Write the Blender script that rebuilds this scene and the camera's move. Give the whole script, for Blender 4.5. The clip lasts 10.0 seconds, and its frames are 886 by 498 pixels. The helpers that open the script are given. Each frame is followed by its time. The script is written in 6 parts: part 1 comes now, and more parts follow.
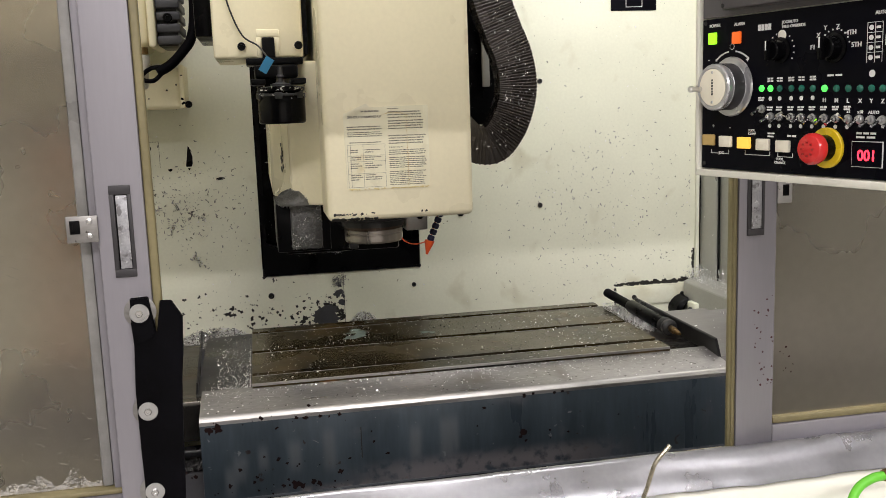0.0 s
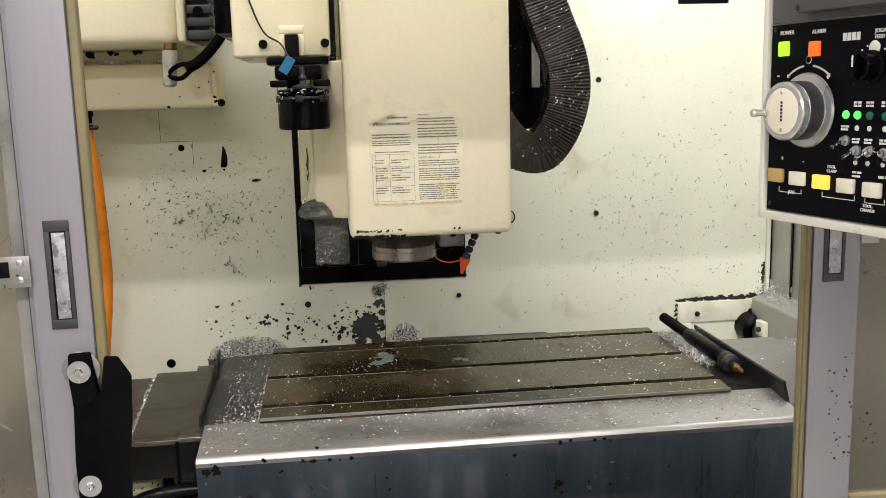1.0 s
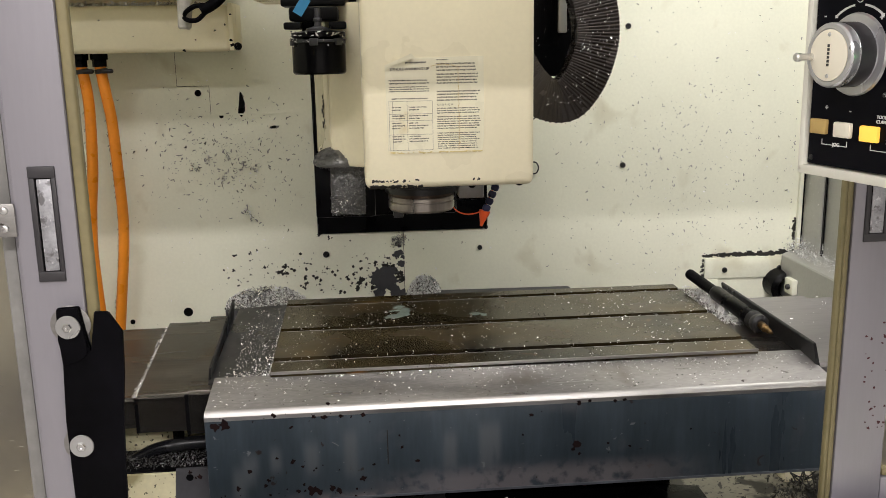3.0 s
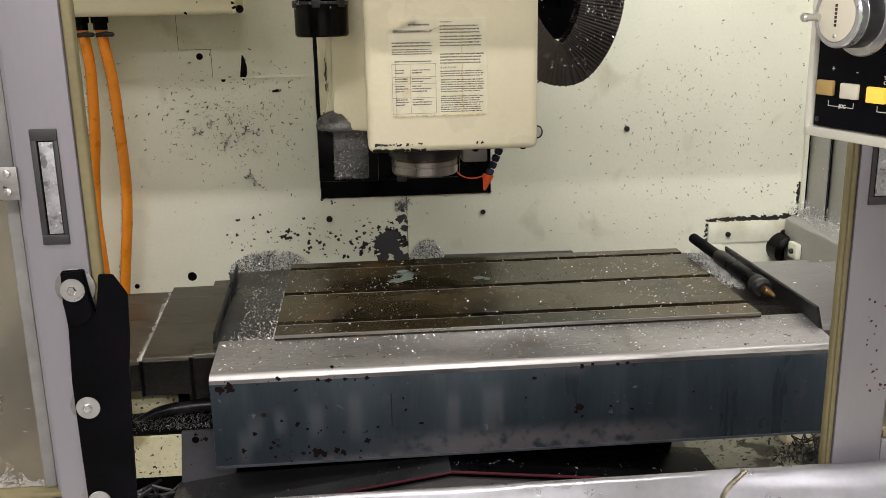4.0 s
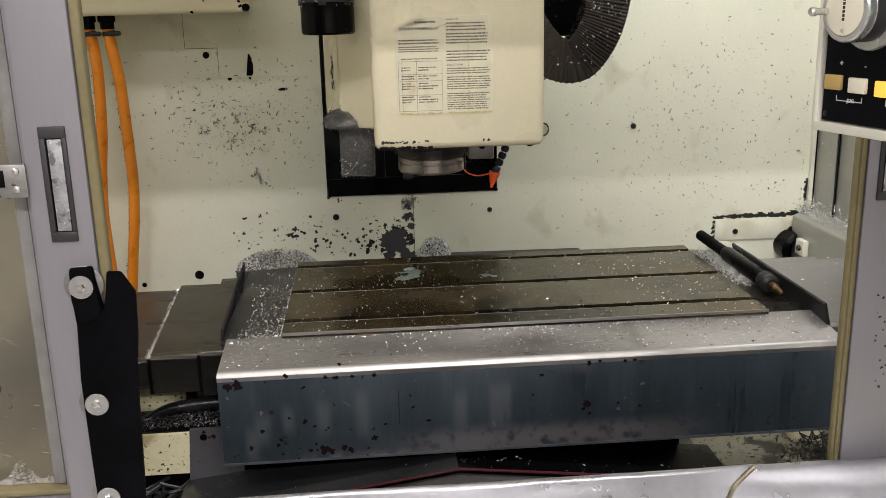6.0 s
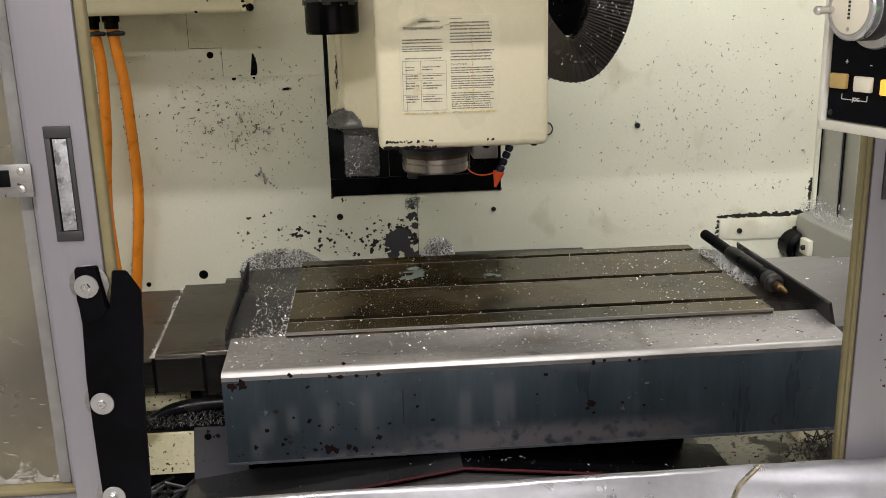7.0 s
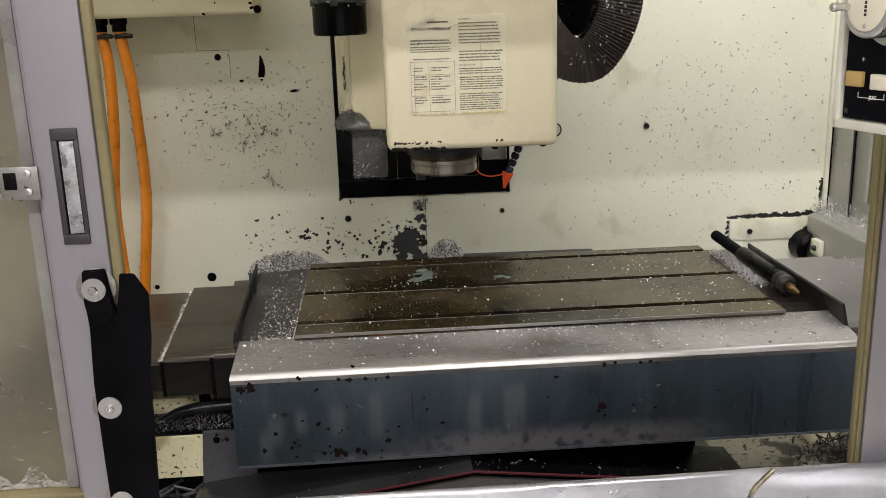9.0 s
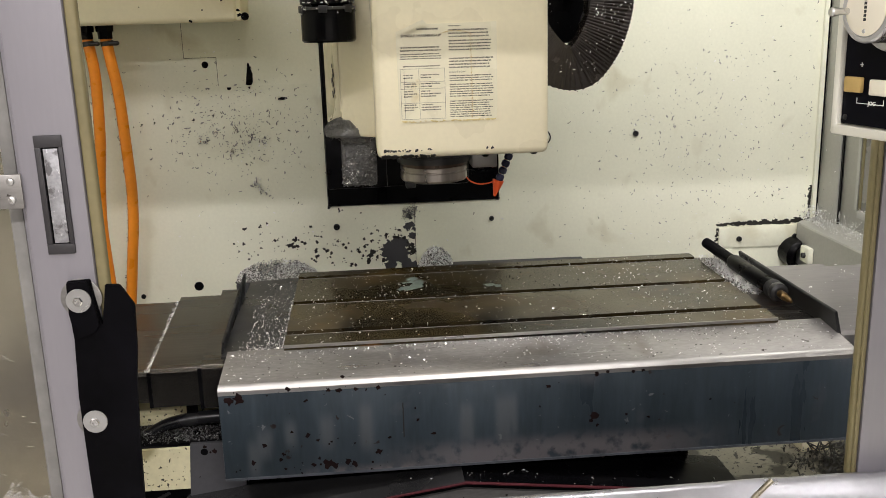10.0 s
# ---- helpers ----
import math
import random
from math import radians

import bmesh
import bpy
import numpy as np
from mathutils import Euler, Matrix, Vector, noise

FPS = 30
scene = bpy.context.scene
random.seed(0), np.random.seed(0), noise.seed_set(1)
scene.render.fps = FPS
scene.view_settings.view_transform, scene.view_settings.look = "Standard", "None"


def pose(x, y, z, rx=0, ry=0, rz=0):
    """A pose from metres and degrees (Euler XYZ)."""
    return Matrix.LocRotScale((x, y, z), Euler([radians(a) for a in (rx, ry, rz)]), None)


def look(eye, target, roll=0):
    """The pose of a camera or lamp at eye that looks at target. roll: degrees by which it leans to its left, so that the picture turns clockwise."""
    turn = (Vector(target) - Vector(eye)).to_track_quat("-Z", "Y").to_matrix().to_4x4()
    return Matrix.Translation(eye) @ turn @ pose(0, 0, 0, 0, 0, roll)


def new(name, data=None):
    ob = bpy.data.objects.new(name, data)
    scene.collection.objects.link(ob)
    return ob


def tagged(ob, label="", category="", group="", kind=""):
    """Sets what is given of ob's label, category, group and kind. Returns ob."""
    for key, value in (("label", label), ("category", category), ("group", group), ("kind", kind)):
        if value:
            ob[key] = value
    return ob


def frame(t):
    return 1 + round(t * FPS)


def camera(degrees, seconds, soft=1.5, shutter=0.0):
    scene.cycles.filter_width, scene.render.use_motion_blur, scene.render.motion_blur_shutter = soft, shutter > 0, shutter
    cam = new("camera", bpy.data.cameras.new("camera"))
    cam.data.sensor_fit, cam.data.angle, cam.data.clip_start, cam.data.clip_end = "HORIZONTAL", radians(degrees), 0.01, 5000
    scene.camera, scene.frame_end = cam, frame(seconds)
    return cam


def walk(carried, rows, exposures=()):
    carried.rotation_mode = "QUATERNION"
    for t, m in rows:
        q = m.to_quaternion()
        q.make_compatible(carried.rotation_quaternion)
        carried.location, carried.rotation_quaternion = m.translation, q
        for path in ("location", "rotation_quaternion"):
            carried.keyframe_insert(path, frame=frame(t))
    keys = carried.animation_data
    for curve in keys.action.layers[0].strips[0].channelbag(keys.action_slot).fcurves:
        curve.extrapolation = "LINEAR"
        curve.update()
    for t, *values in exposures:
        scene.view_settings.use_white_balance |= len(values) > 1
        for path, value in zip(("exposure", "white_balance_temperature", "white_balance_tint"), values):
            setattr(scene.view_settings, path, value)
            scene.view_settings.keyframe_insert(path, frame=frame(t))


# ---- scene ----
cam = camera(50.70, 10.0, soft=0.6)
ROWS = [
    (0.0, 0.0024, -2.8252, 1.4149, 80.8412, 1.9519, -11.3852),
    (0.5, 0.0527, -2.7425, 1.4272, 80.3009, 1.5606, -9.1801),
    (1.0, 0.0987, -2.6533, 1.441, 80.3111, 1.465, -7.0722),
    (1.5, 0.113, -2.611, 1.4389, 80.4946, 0.9779, -5.9232),
    (2.0, 0.1151, -2.5967, 1.4394, 79.9297, 1.0295, -5.5051),
    (2.5, 0.1161, -2.5975, 1.4361, 78.8052, 1.03, -5.4836),
    (3.0, 0.1172, -2.5984, 1.4338, 77.2762, 0.9837, -5.4073),
    (3.2, 0.1171, -2.5983, 1.4334, 76.5941, 0.9972, -5.3742),
    (3.7, 0.117, -2.5982, 1.4324, 75.3839, 1.0354, -5.2799),
    (4.3, 0.1168, -2.598, 1.4312, 75.0978, 1.0768, -5.1781),
    (4.5, 0.1168, -2.598, 1.4309, 75.0758, 1.0872, -5.1526),
    (5.0, 0.1164, -2.5976, 1.4304, 75.0668, 1.1282, -5.0733),
    (5.5, 0.1162, -2.5985, 1.4302, 75.0643, 1.2287, -4.9879),
    (7.0, 0.1149, -2.5988, 1.4296, 75.0491, 1.3845, -4.6861),
    (7.5, 0.1144, -2.5991, 1.4294, 75.057, 1.4375, -4.5907),
    (8.0, 0.114, -2.5986, 1.4291, 75.0603, 1.5036, -4.4948),
    (8.5, 0.1142, -2.5963, 1.4286, 75.1012, 1.5716, -4.3123),
    (9.0, 0.1136, -2.59, 1.4277, 75.154, 1.681, -4.2703),
    (9.5, 0.1125, -2.5839, 1.4262, 75.2192, 1.6928, -4.5286),
    (10.0, 0.1099, -2.5757, 1.4248, 75.6255, 1.6298, -5.0426),
]
EXPOSURES = [(0.0, 0.0), (0.5, 0.10), (1.0, 0.25), (2.5, 0.20), (3.2, 0.12), (4.5, 0.02), (7.5, -0.02), (8.5, -0.02), (9.5, 0.06), (10.0, 0.18)]
walk(cam, [(r[0], pose(*r[1:])) for r in ROWS], EXPOSURES)

# ---- light: workshop tubes overhead and the machine's own work lamp ----
world = bpy.data.worlds.new("workshop_air")
world.use_nodes = True
world.node_tree.nodes["Background"].inputs[0].default_value = (0.6, 0.65, 0.7, 1)
world.node_tree.nodes["Background"].inputs[1].default_value = 0.02
scene.world = world


def area_lamp(name, place, target, sx, sy, watts, colour):
    data = bpy.data.lights.new(name, "AREA")
    data.shape, data.size, data.size_y, data.energy, data.color = "RECTANGLE", sx, sy, watts, colour
    ob = new(name, data)
    ob.matrix_world = look(place, target)
    return ob


COOL = (1.0, 0.953, 0.96)
TUBES = [(-1.2, -2.6, 19), (1.2, -2.6, 10), (-1.1, -4.7, 63), (0.9, -4.7, 102), (0.2, -1.45, 28)]
for tx, ty, watts in TUBES:
    area_lamp("tube_light", (tx, ty, 2.86), (tx, ty + 0.001, 0), 1.4, 0.16, watts, COOL)
area_lamp("work_light", (1.22, -0.80, 1.92), (0.95, 0.0, 1.25), 0.5, 0.10, 7.2, (1.0, 0.975, 0.93))


# ---- materials ----
def surf(name, base, rough=0.5, metal=0.0, vary=0.15, scale=5.0, grain=120.0, bump=0.1, stretch=(1, 1, 1),
         spots=None, spec=0.5, coat=0.0, rvar=0.15):
    """A procedural surface: slow and fine colour change, uneven gloss, fine relief and optional stains.
    spots: list of (colour, scale, threshold, softness, gloss change)."""
    m = bpy.data.materials.new(name)
    m.use_nodes = True
    nt = m.node_tree
    b = nt.nodes["Principled BSDF"]
    link = nt.links.new
    co = nt.nodes.new("ShaderNodeTexCoord")
    mp = nt.nodes.new("ShaderNodeMapping")
    mp.inputs["Scale"].default_value = stretch
    link(co.outputs["Object"], mp.inputs[0])

    def noise_tex(sc, detail=5.0, vec=None):
        n = nt.nodes.new("ShaderNodeTexNoise")
        n.inputs["Scale"].default_value, n.inputs["Detail"].default_value = sc, detail
        link((vec or mp.outputs[0]), n.inputs["Vector"])
        return n

    slow, fine = noise_tex(scale), noise_tex(grain, 3.0)
    add = nt.nodes.new("ShaderNodeMath")
    add.operation = "MULTIPLY_ADD"
    add.inputs[1].default_value = 0.45
    link(fine.outputs[0], add.inputs[0])
    link(slow.outputs[0], add.inputs[2])
    ramp = nt.nodes.new("ShaderNodeMapRange")
    ramp.inputs[1].default_value, ramp.inputs[2].default_value = 0.45, 1.0
    ramp.inputs[3].default_value, ramp.inputs[4].default_value = 1 - vary, 1 + vary
    link(add.outputs[0], ramp.inputs[0])
    colour = nt.nodes.new("ShaderNodeMix")
    colour.data_type, colour.blend_type = "RGBA", "MULTIPLY"
    colour.inputs[0].default_value = 1.0
    colour.inputs[6].default_value = (*base, 1)
    link(ramp.outputs[0], colour.inputs[7])
    out = colour.outputs[2]
    rr = nt.nodes.new("ShaderNodeMapRange")
    rr.inputs[1].default_value, rr.inputs[2].default_value = 0.3, 0.7
    rr.inputs[3].default_value, rr.inputs[4].default_value = max(0.03, rough - rvar), min(1, rough + rvar)
    link(slow.outputs[0], rr.inputs[0])
    for k, (scol, sscale, thr, soft, _) in enumerate(spots or []):
        n = noise_tex(sscale, 6.0, co.outputs["Object"])
        n.inputs["Distortion"].default_value = 0.3 + 0.2 * k
        r = nt.nodes.new("ShaderNodeMapRange")
        r.inputs[1].default_value, r.inputs[2].default_value = thr, thr + soft
        link(n.outputs[0], r.inputs[0])
        mx = nt.nodes.new("ShaderNodeMix")
        mx.data_type = "RGBA"
        link(r.outputs[0], mx.inputs[0])
        link(out, mx.inputs[6])
        mx.inputs[7].default_value = (*scol, 1)
        out = mx.outputs[2]
    link(out, b.inputs["Base Color"])
    link(rr.outputs[0], b.inputs["Roughness"])
    b.inputs["Metallic"].default_value = metal
    b.inputs["Specular IOR Level"].default_value = spec
    b.inputs["Coat Weight"].default_value = coat
    if bump:
        bp = nt.nodes.new("ShaderNodeBump")
        bp.inputs["Strength"].default_value, bp.inputs["Distance"].default_value = bump, 0.002
        link(add.outputs[0], bp.inputs["Height"])
        link(bp.outputs[0], b.inputs["Normal"])
    return m


def glow(name, colour, strength):
    m = bpy.data.materials.new(name)
    m.use_nodes = True
    b = m.node_tree.nodes["Principled BSDF"]
    b.inputs["Base Color"].default_value = (*[c * 0.6 for c in colour], 1)
    b.inputs["Emission Color"].default_value = (*colour, 1)
    b.inputs["Emission Strength"].default_value = strength
    b.inputs["Roughness"].default_value = 0.35
    return m


WALL_PAINT = surf("wall_paint", (0.82, 0.825, 0.685), 0.42, vary=0.07, scale=3, bump=0.05,
                  spots=[((0.66, 0.64, 0.49), 7, 0.60, 0.14, 0), ((0.22, 0.2, 0.14), 60, 0.74, 0.03, 0)])
CREAM = surf("cream_enamel", (0.91, 0.84, 0.61), 0.32, vary=0.05, scale=4, bump=0.04,
             spots=[((0.72, 0.63, 0.43), 9, 0.66, 0.12, 0)])
CREAM_DIRTY = surf("soiled_cream_enamel", (0.62, 0.58, 0.38), 0.4, vary=0.15, scale=6, bump=0.06,
                   spots=[((0.03, 0.028, 0.02), 150, 0.62, 0.02, 0), ((0.3, 0.26, 0.14), 9, 0.58, 0.12, 0)])
# pan floor: much darker than the cream sheets, with near-black blotches and flecks
PAN_PAINT = surf("dark_blotched_pan", (0.17, 0.16, 0.12), 0.45, vary=0.3, scale=7, bump=0.1,
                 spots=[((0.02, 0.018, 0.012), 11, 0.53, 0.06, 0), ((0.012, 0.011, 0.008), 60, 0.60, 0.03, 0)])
CREAM_CLEAN = surf("front_enamel", (0.80, 0.79, 0.70), 0.35, vary=0.04, bump=0.03)
DOOR_METAL = surf("door_aluminium", (0.268, 0.256, 0.282), 0.42, metal=0.25, vary=0.06, scale=4, grain=260, bump=0.04,
                  stretch=(1, 1, 0.12), spots=[((0.27, 0.255, 0.265), 14, 0.66, 0.08, 0)])
SILL_METAL = surf("sill_aluminium", (0.35, 0.35, 0.375), 0.33, metal=0.8, vary=0.12, scale=9, bump=0.35, rvar=0.12)
GREY_STEEL = surf("grey_sheet_steel", (0.42, 0.42, 0.40), 0.38, metal=0.5, vary=0.12, scale=6, bump=0.08)
STRIP_STEEL = surf("scuffed_bare_steel", (0.31, 0.30, 0.29), 0.40, metal=0.7, vary=0.35, scale=9, grain=240, bump=0.14,
                   stretch=(0.35, 1, 1), spots=[((0.20, 0.18, 0.16), 10, 0.60, 0.16, 0), ((0.04, 0.03, 0.025), 85, 0.685, 0.03, 0), ((0.6, 0.6, 0.6), 120, 0.72, 0.03, 0)])
EDGE_STEEL = surf("worn_bright_steel", (0.36, 0.35, 0.34), 0.36, metal=0.9, vary=0.12, grain=60, bump=0.1)
TABLE_STEEL = surf("oily_table_steel", (0.050, 0.038, 0.018), 0.26, metal=0.35, vary=0.35, scale=6, grain=150, bump=0.06,
                   spots=[((0.13, 0.085, 0.026), 5, 0.54, 0.2, 0), ((0.008, 0.007, 0.005), 5.5, 0.50, 0.16, 0), ((0.15, 0.075, 0.025), 26, 0.66, 0.06, 0)], rvar=0.14)
COVER_STEEL = surf("brushed_cover_steel", (0.105, 0.098, 0.088), 0.29, metal=0.85, vary=0.4, scale=6, grain=150, bump=0.13,
                   stretch=(0.12, 1, 1), spots=[((0.10, 0.07, 0.045), 8, 0.62, 0.12, 0)])
DARK_STEEL = surf("oily_dark_steel", (0.035, 0.035, 0.036), 0.36, metal=0.5, vary=0.3, scale=8, bump=0.1)
PLATE_GREY = surf("bare_grey_plate", (0.075, 0.075, 0.082), 0.5, metal=0.4, vary=0.15, bump=0.08)
BLUE_PAINT = surf("slate_blue_paint", (0.030, 0.041, 0.051), 0.36, vary=0.4, scale=13, grain=150, bump=0.06, stretch=(1, 1, 0.14),
                  spots=[((0.080, 0.083, 0.090), 8, 0.585, 0.16, 0), ((0.016, 0.009, 0.007), 38, 0.69, 0.02, 0), ((0.13, 0.135, 0.14), 90, 0.70, 0.03, 0)])
RUST_DARK = surf("dark_rust", (0.010, 0.004, 0.004), 0.8, vary=0.4, scale=60, bump=0.2, spec=0.15)
HOSE_BLACK = surf("shiny_black_hose", (0.012, 0.012, 0.014), 0.28, vary=0.3, scale=20, bump=0.1)
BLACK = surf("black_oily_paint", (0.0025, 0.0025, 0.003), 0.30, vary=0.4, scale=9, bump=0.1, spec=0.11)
RUBBER = surf("black_rubber", (0.0022, 0.0020, 0.0032), 0.62, vary=0.6, scale=14, bump=0.35, spec=0.06)
CHAIN = surf("brown_grey_conduit", (0.030, 0.025, 0.023), 0.26, metal=0.4, vary=0.3, scale=12, bump=0.1)
SEAL = surf("yellowed_rubber_seal", (0.20, 0.17, 0.085), 0.5, vary=0.2, scale=12, bump=0.1)
ORANGE = surf("orange_hose_rubber", (0.76, 0.245, 0.014), 0.36, vary=0.12, scale=18, bump=0.05)
CHROME = surf("steel_bright", (0.68, 0.68, 0.68), 0.2, metal=1.0, vary=0.08, bump=0.02)
MATT_STEEL = surf("steel_matt", (0.50, 0.50, 0.50), 0.38, metal=0.8, vary=0.12, bump=0.05)
SWARF = surf("aluminium_swarf", (0.88, 0.88, 0.88), 0.30, metal=0.75, vary=0.2, bump=0)
SWARF_GREY = surf("grey_swarf", (0.25, 0.25, 0.25), 0.36, metal=0.75, vary=0.5, grain=700, bump=0.5)
FLAKE = surf("flaked_spot", (0.018, 0.017, 0.014), 0.5, vary=0.3, bump=0.1)
PAPER = surf("label_paper", (0.80, 0.755, 0.57), 0.22, vary=0.05, scale=14, bump=0.03,
             spots=[((0.66, 0.54, 0.28), 13, 0.66, 0.10, 0)])
INK = surf("label_ink", (0.03, 0.028, 0.026), 0.5, vary=0.2, bump=0)
RUST = surf("rust_stain", (0.50, 0.37, 0.15), 0.6, vary=0.3, bump=0)
GUM = surf("yellow_glue", (0.74, 0.61, 0.28), 0.4, vary=0.2, bump=0)
PANEL_BLACK = surf("panel_black", (0.0025, 0.0025, 0.005), 0.35, vary=0.2, bump=0.03, spec=0.07)
SIDE_STEEL = surf("dull_cover_steel", (0.26, 0.25, 0.25), 0.36, metal=0.6, vary=0.2, scale=5, grain=170, bump=0.06, stretch=(0.12, 1, 1))
WORN_BLUE = surf("worn_blue_paint", (0.062, 0.068, 0.078), 0.42, vary=0.3, scale=40, bump=0.05)
CLEAR_EDGE = surf("cloudy_glazing_strip", (0.21, 0.205, 0.195), 0.35, vary=0.25, scale=14, bump=0.08)
ZINC = surf("scratched_zinc", (0.36, 0.36, 0.38), 0.42, metal=0.45, vary=0.35, scale=90, grain=420, bump=0.15, spots=[((0.16, 0.155, 0.16), 130, 0.56, 0.08, 0), ((0.6, 0.6, 0.62), 210, 0.62, 0.05, 0)])
PULL_GREY = surf("pull_plastic", (0.032, 0.030, 0.033), 0.45, vary=0.15, scale=30, bump=0.05)
SCREEN_GREY = surf("bezel_grey", (0.09, 0.085, 0.09), 0.4, vary=0.1, bump=0.03)
WHITE_INK = surf("white_print", (0.75, 0.75, 0.73), 0.5, vary=0.05, bump=0)
KNOB_GREY = surf("knob_alloy", (0.56, 0.56, 0.58), 0.3, metal=0.7, vary=0.06, bump=0.02)
IVORY = surf("ivory_plastic", (0.85, 0.80, 0.66), 0.35, vary=0.04, bump=0)
TAN = surf("tan_plastic", (0.52, 0.36, 0.13), 0.35, vary=0.05, bump=0)
RED = surf("red_plastic", (0.62, 0.03, 0.03), 0.33, vary=0.06, bump=0)
YELLOW = surf("yellow_plastic", (0.80, 0.56, 0.02), 0.4, vary=0.05, bump=0)
GREEN_DIM = surf("unlit_green_lens", (0.012, 0.13, 0.09), 0.2, vary=0.05, bump=0)
BLUE = surf("blue_tape", (0.03, 0.24, 0.48), 0.4, vary=0.1, bump=0)
NAVY = surf("navy_plastic", (0.012, 0.015, 0.05), 0.4, vary=0.1, bump=0)
LIME = surf("green_air_hose", (0.16, 0.62, 0.05), 0.35, vary=0.06, bump=0)
BRASS = surf("brass", (0.26, 0.17, 0.08), 0.38, metal=1.0, vary=0.1, bump=0.02)
WHITE_PLASTIC = surf("white_plastic", (0.78, 0.76, 0.66), 0.4, vary=0.06, bump=0)
PLUG_GREY = surf("soiled_plug_plastic", (0.52, 0.50, 0.44), 0.45, vary=0.25, scale=40, bump=0.05)
TIP = surf("orange_plastic", (0.80, 0.10, 0.02), 0.35, vary=0.05, bump=0)
RED_TRIM = surf("red_wiper_rubber", (0.055, 0.006, 0.010), 0.5, vary=0.2, bump=0.05)
COOLANT = surf("dried_coolant", (0.20, 0.25, 0.22), 0.5, vary=0.3, scale=40, bump=0.1)
CONCRETE = surf("shop_concrete", (0.28, 0.27, 0.25), 0.6, vary=0.15, bump=0.1)
SHOP_WALL = surf("shop_wall_paint", (0.52, 0.50, 0.46), 0.7, vary=0.08, bump=0.03)
SHOP_CEILING = surf("shop_ceiling_paint", (0.7, 0.69, 0.65), 0.8, vary=0.05, bump=0.03)
LED_ON = glow("lit_green", (0.1, 1.0, 0.12), 1.1)
LAMP_GREEN = glow("lit_lime_lens", (0.35, 1.0, 0.02), 1.2)
LAMP_ORANGE = glow("lit_orange_lens", (1.0, 0.16, 0.02), 0.6)
LAMP_AMBER = glow("lit_amber_cap", (1.0, 0.56, 0.08), 0.9)
DIGIT = glow("lit_red_digits", (1.0, 0.03, 0.06), 3.0)
TUBE_GLOW = glow("lit_tube", (1.0, 0.97, 0.88), 4.0)


def worn(m, colour, lo, hi, soft, scale, thr, amount, stretch=(1, 1, 1)):
    """Adds a rubbed patch to a surface: noise inside a box of the plan from lo to hi with soft borders."""
    nt = m.node_tree
    b = nt.nodes["Principled BSDF"]
    old = b.inputs["Base Color"].links[0].from_socket
    co = nt.nodes.new("ShaderNodeTexCoord")
    mp = nt.nodes.new("ShaderNodeMapping")
    mp.inputs["Scale"].default_value = stretch
    nt.links.new(co.outputs["Object"], mp.inputs[0])
    n = nt.nodes.new("ShaderNodeTexNoise")
    n.inputs["Scale"].default_value, n.inputs["Detail"].default_value = scale, 8.0
    nt.links.new(mp.outputs[0], n.inputs["Vector"])
    sep = nt.nodes.new("ShaderNodeSeparateXYZ")
    nt.links.new(co.outputs["Object"], sep.inputs[0])
    r = nt.nodes.new("ShaderNodeMapRange")
    r.inputs[1].default_value, r.inputs[2].default_value, r.inputs[4].default_value = thr, thr + 0.16, amount
    nt.links.new(n.outputs[0], r.inputs[0])
    mask = r.outputs[0]
    for axis, a, c, w in ((0, lo[0], hi[0], soft[0]), (2, lo[1], hi[1], soft[1])):
        for edge, way in ((a, 1), (c, -1)):
            e = nt.nodes.new("ShaderNodeMapRange")
            e.interpolation_type = "SMOOTHSTEP"
            e.inputs[1].default_value, e.inputs[2].default_value = edge - way * w, edge + way * w
            nt.links.new(sep.outputs[axis], e.inputs[0])
            k = nt.nodes.new("ShaderNodeMath")
            k.operation = "MULTIPLY"
            nt.links.new(mask, k.inputs[0])
            nt.links.new(e.outputs[0], k.inputs[1])
            mask = k.outputs[0]
    mx = nt.nodes.new("ShaderNodeMix")
    mx.data_type = "RGBA"
    nt.links.new(mask, mx.inputs[0])
    nt.links.new(old, mx.inputs[6])
    mx.inputs[7].default_value = (*colour, 1)
    nt.links.new(mx.outputs[2], b.inputs["Base Color"])


# the apron's paint is rubbed thin along its lower half and wiped in upright smears
worn(BLUE_PAINT, (0.17, 0.155, 0.16), (0.17, 0.74), (0.58, 0.797), (0.09, 0.016), 55, 0.33, 0.72)
worn(BLUE_PAINT, (0.16, 0.14, 0.14), (0.00, 0.74), (0.19, 0.772), (0.04, 0.008), 45, 0.42, 0.8)
for wx, wz0, wz1, ww in ((-0.055, 0.795, 0.840, 0.011), (-0.018, 0.812, 0.850, 0.008), (0.035, 0.805, 0.855, 0.010), (0.092, 0.800, 0.870, 0.010), (-0.073, 0.77, 0.82, 0.008), (0.30, 0.80, 0.87, 0.016), (0.24, 0.80, 0.86, 0.010)):
    worn(BLUE_PAINT, (0.092, 0.100, 0.108), (wx - ww, wz0), (wx + ww, wz1), (0.006, 0.014), 30, 0.30, 0.6, (1, 1, 0.2))


def hazy_sheet():
    """Scratched, soiled clear plastic of the sliding doors: frosted by wear, the inside shows through as a blur."""
    m = surf("scratched_door_plastic", (0.39, 0.36, 0.31), 0.30, vary=0.15, scale=3, grain=70, bump=0.03, rvar=0.08)
    m.node_tree.nodes["Principled BSDF"].inputs["Transmission Weight"].default_value = 0.86
    m.node_tree.nodes["Principled BSDF"].inputs["IOR"].default_value = 1.25
    return m


DOOR_SHEET = hazy_sheet()


# ---- building helpers ----
WORLD_OF = {}


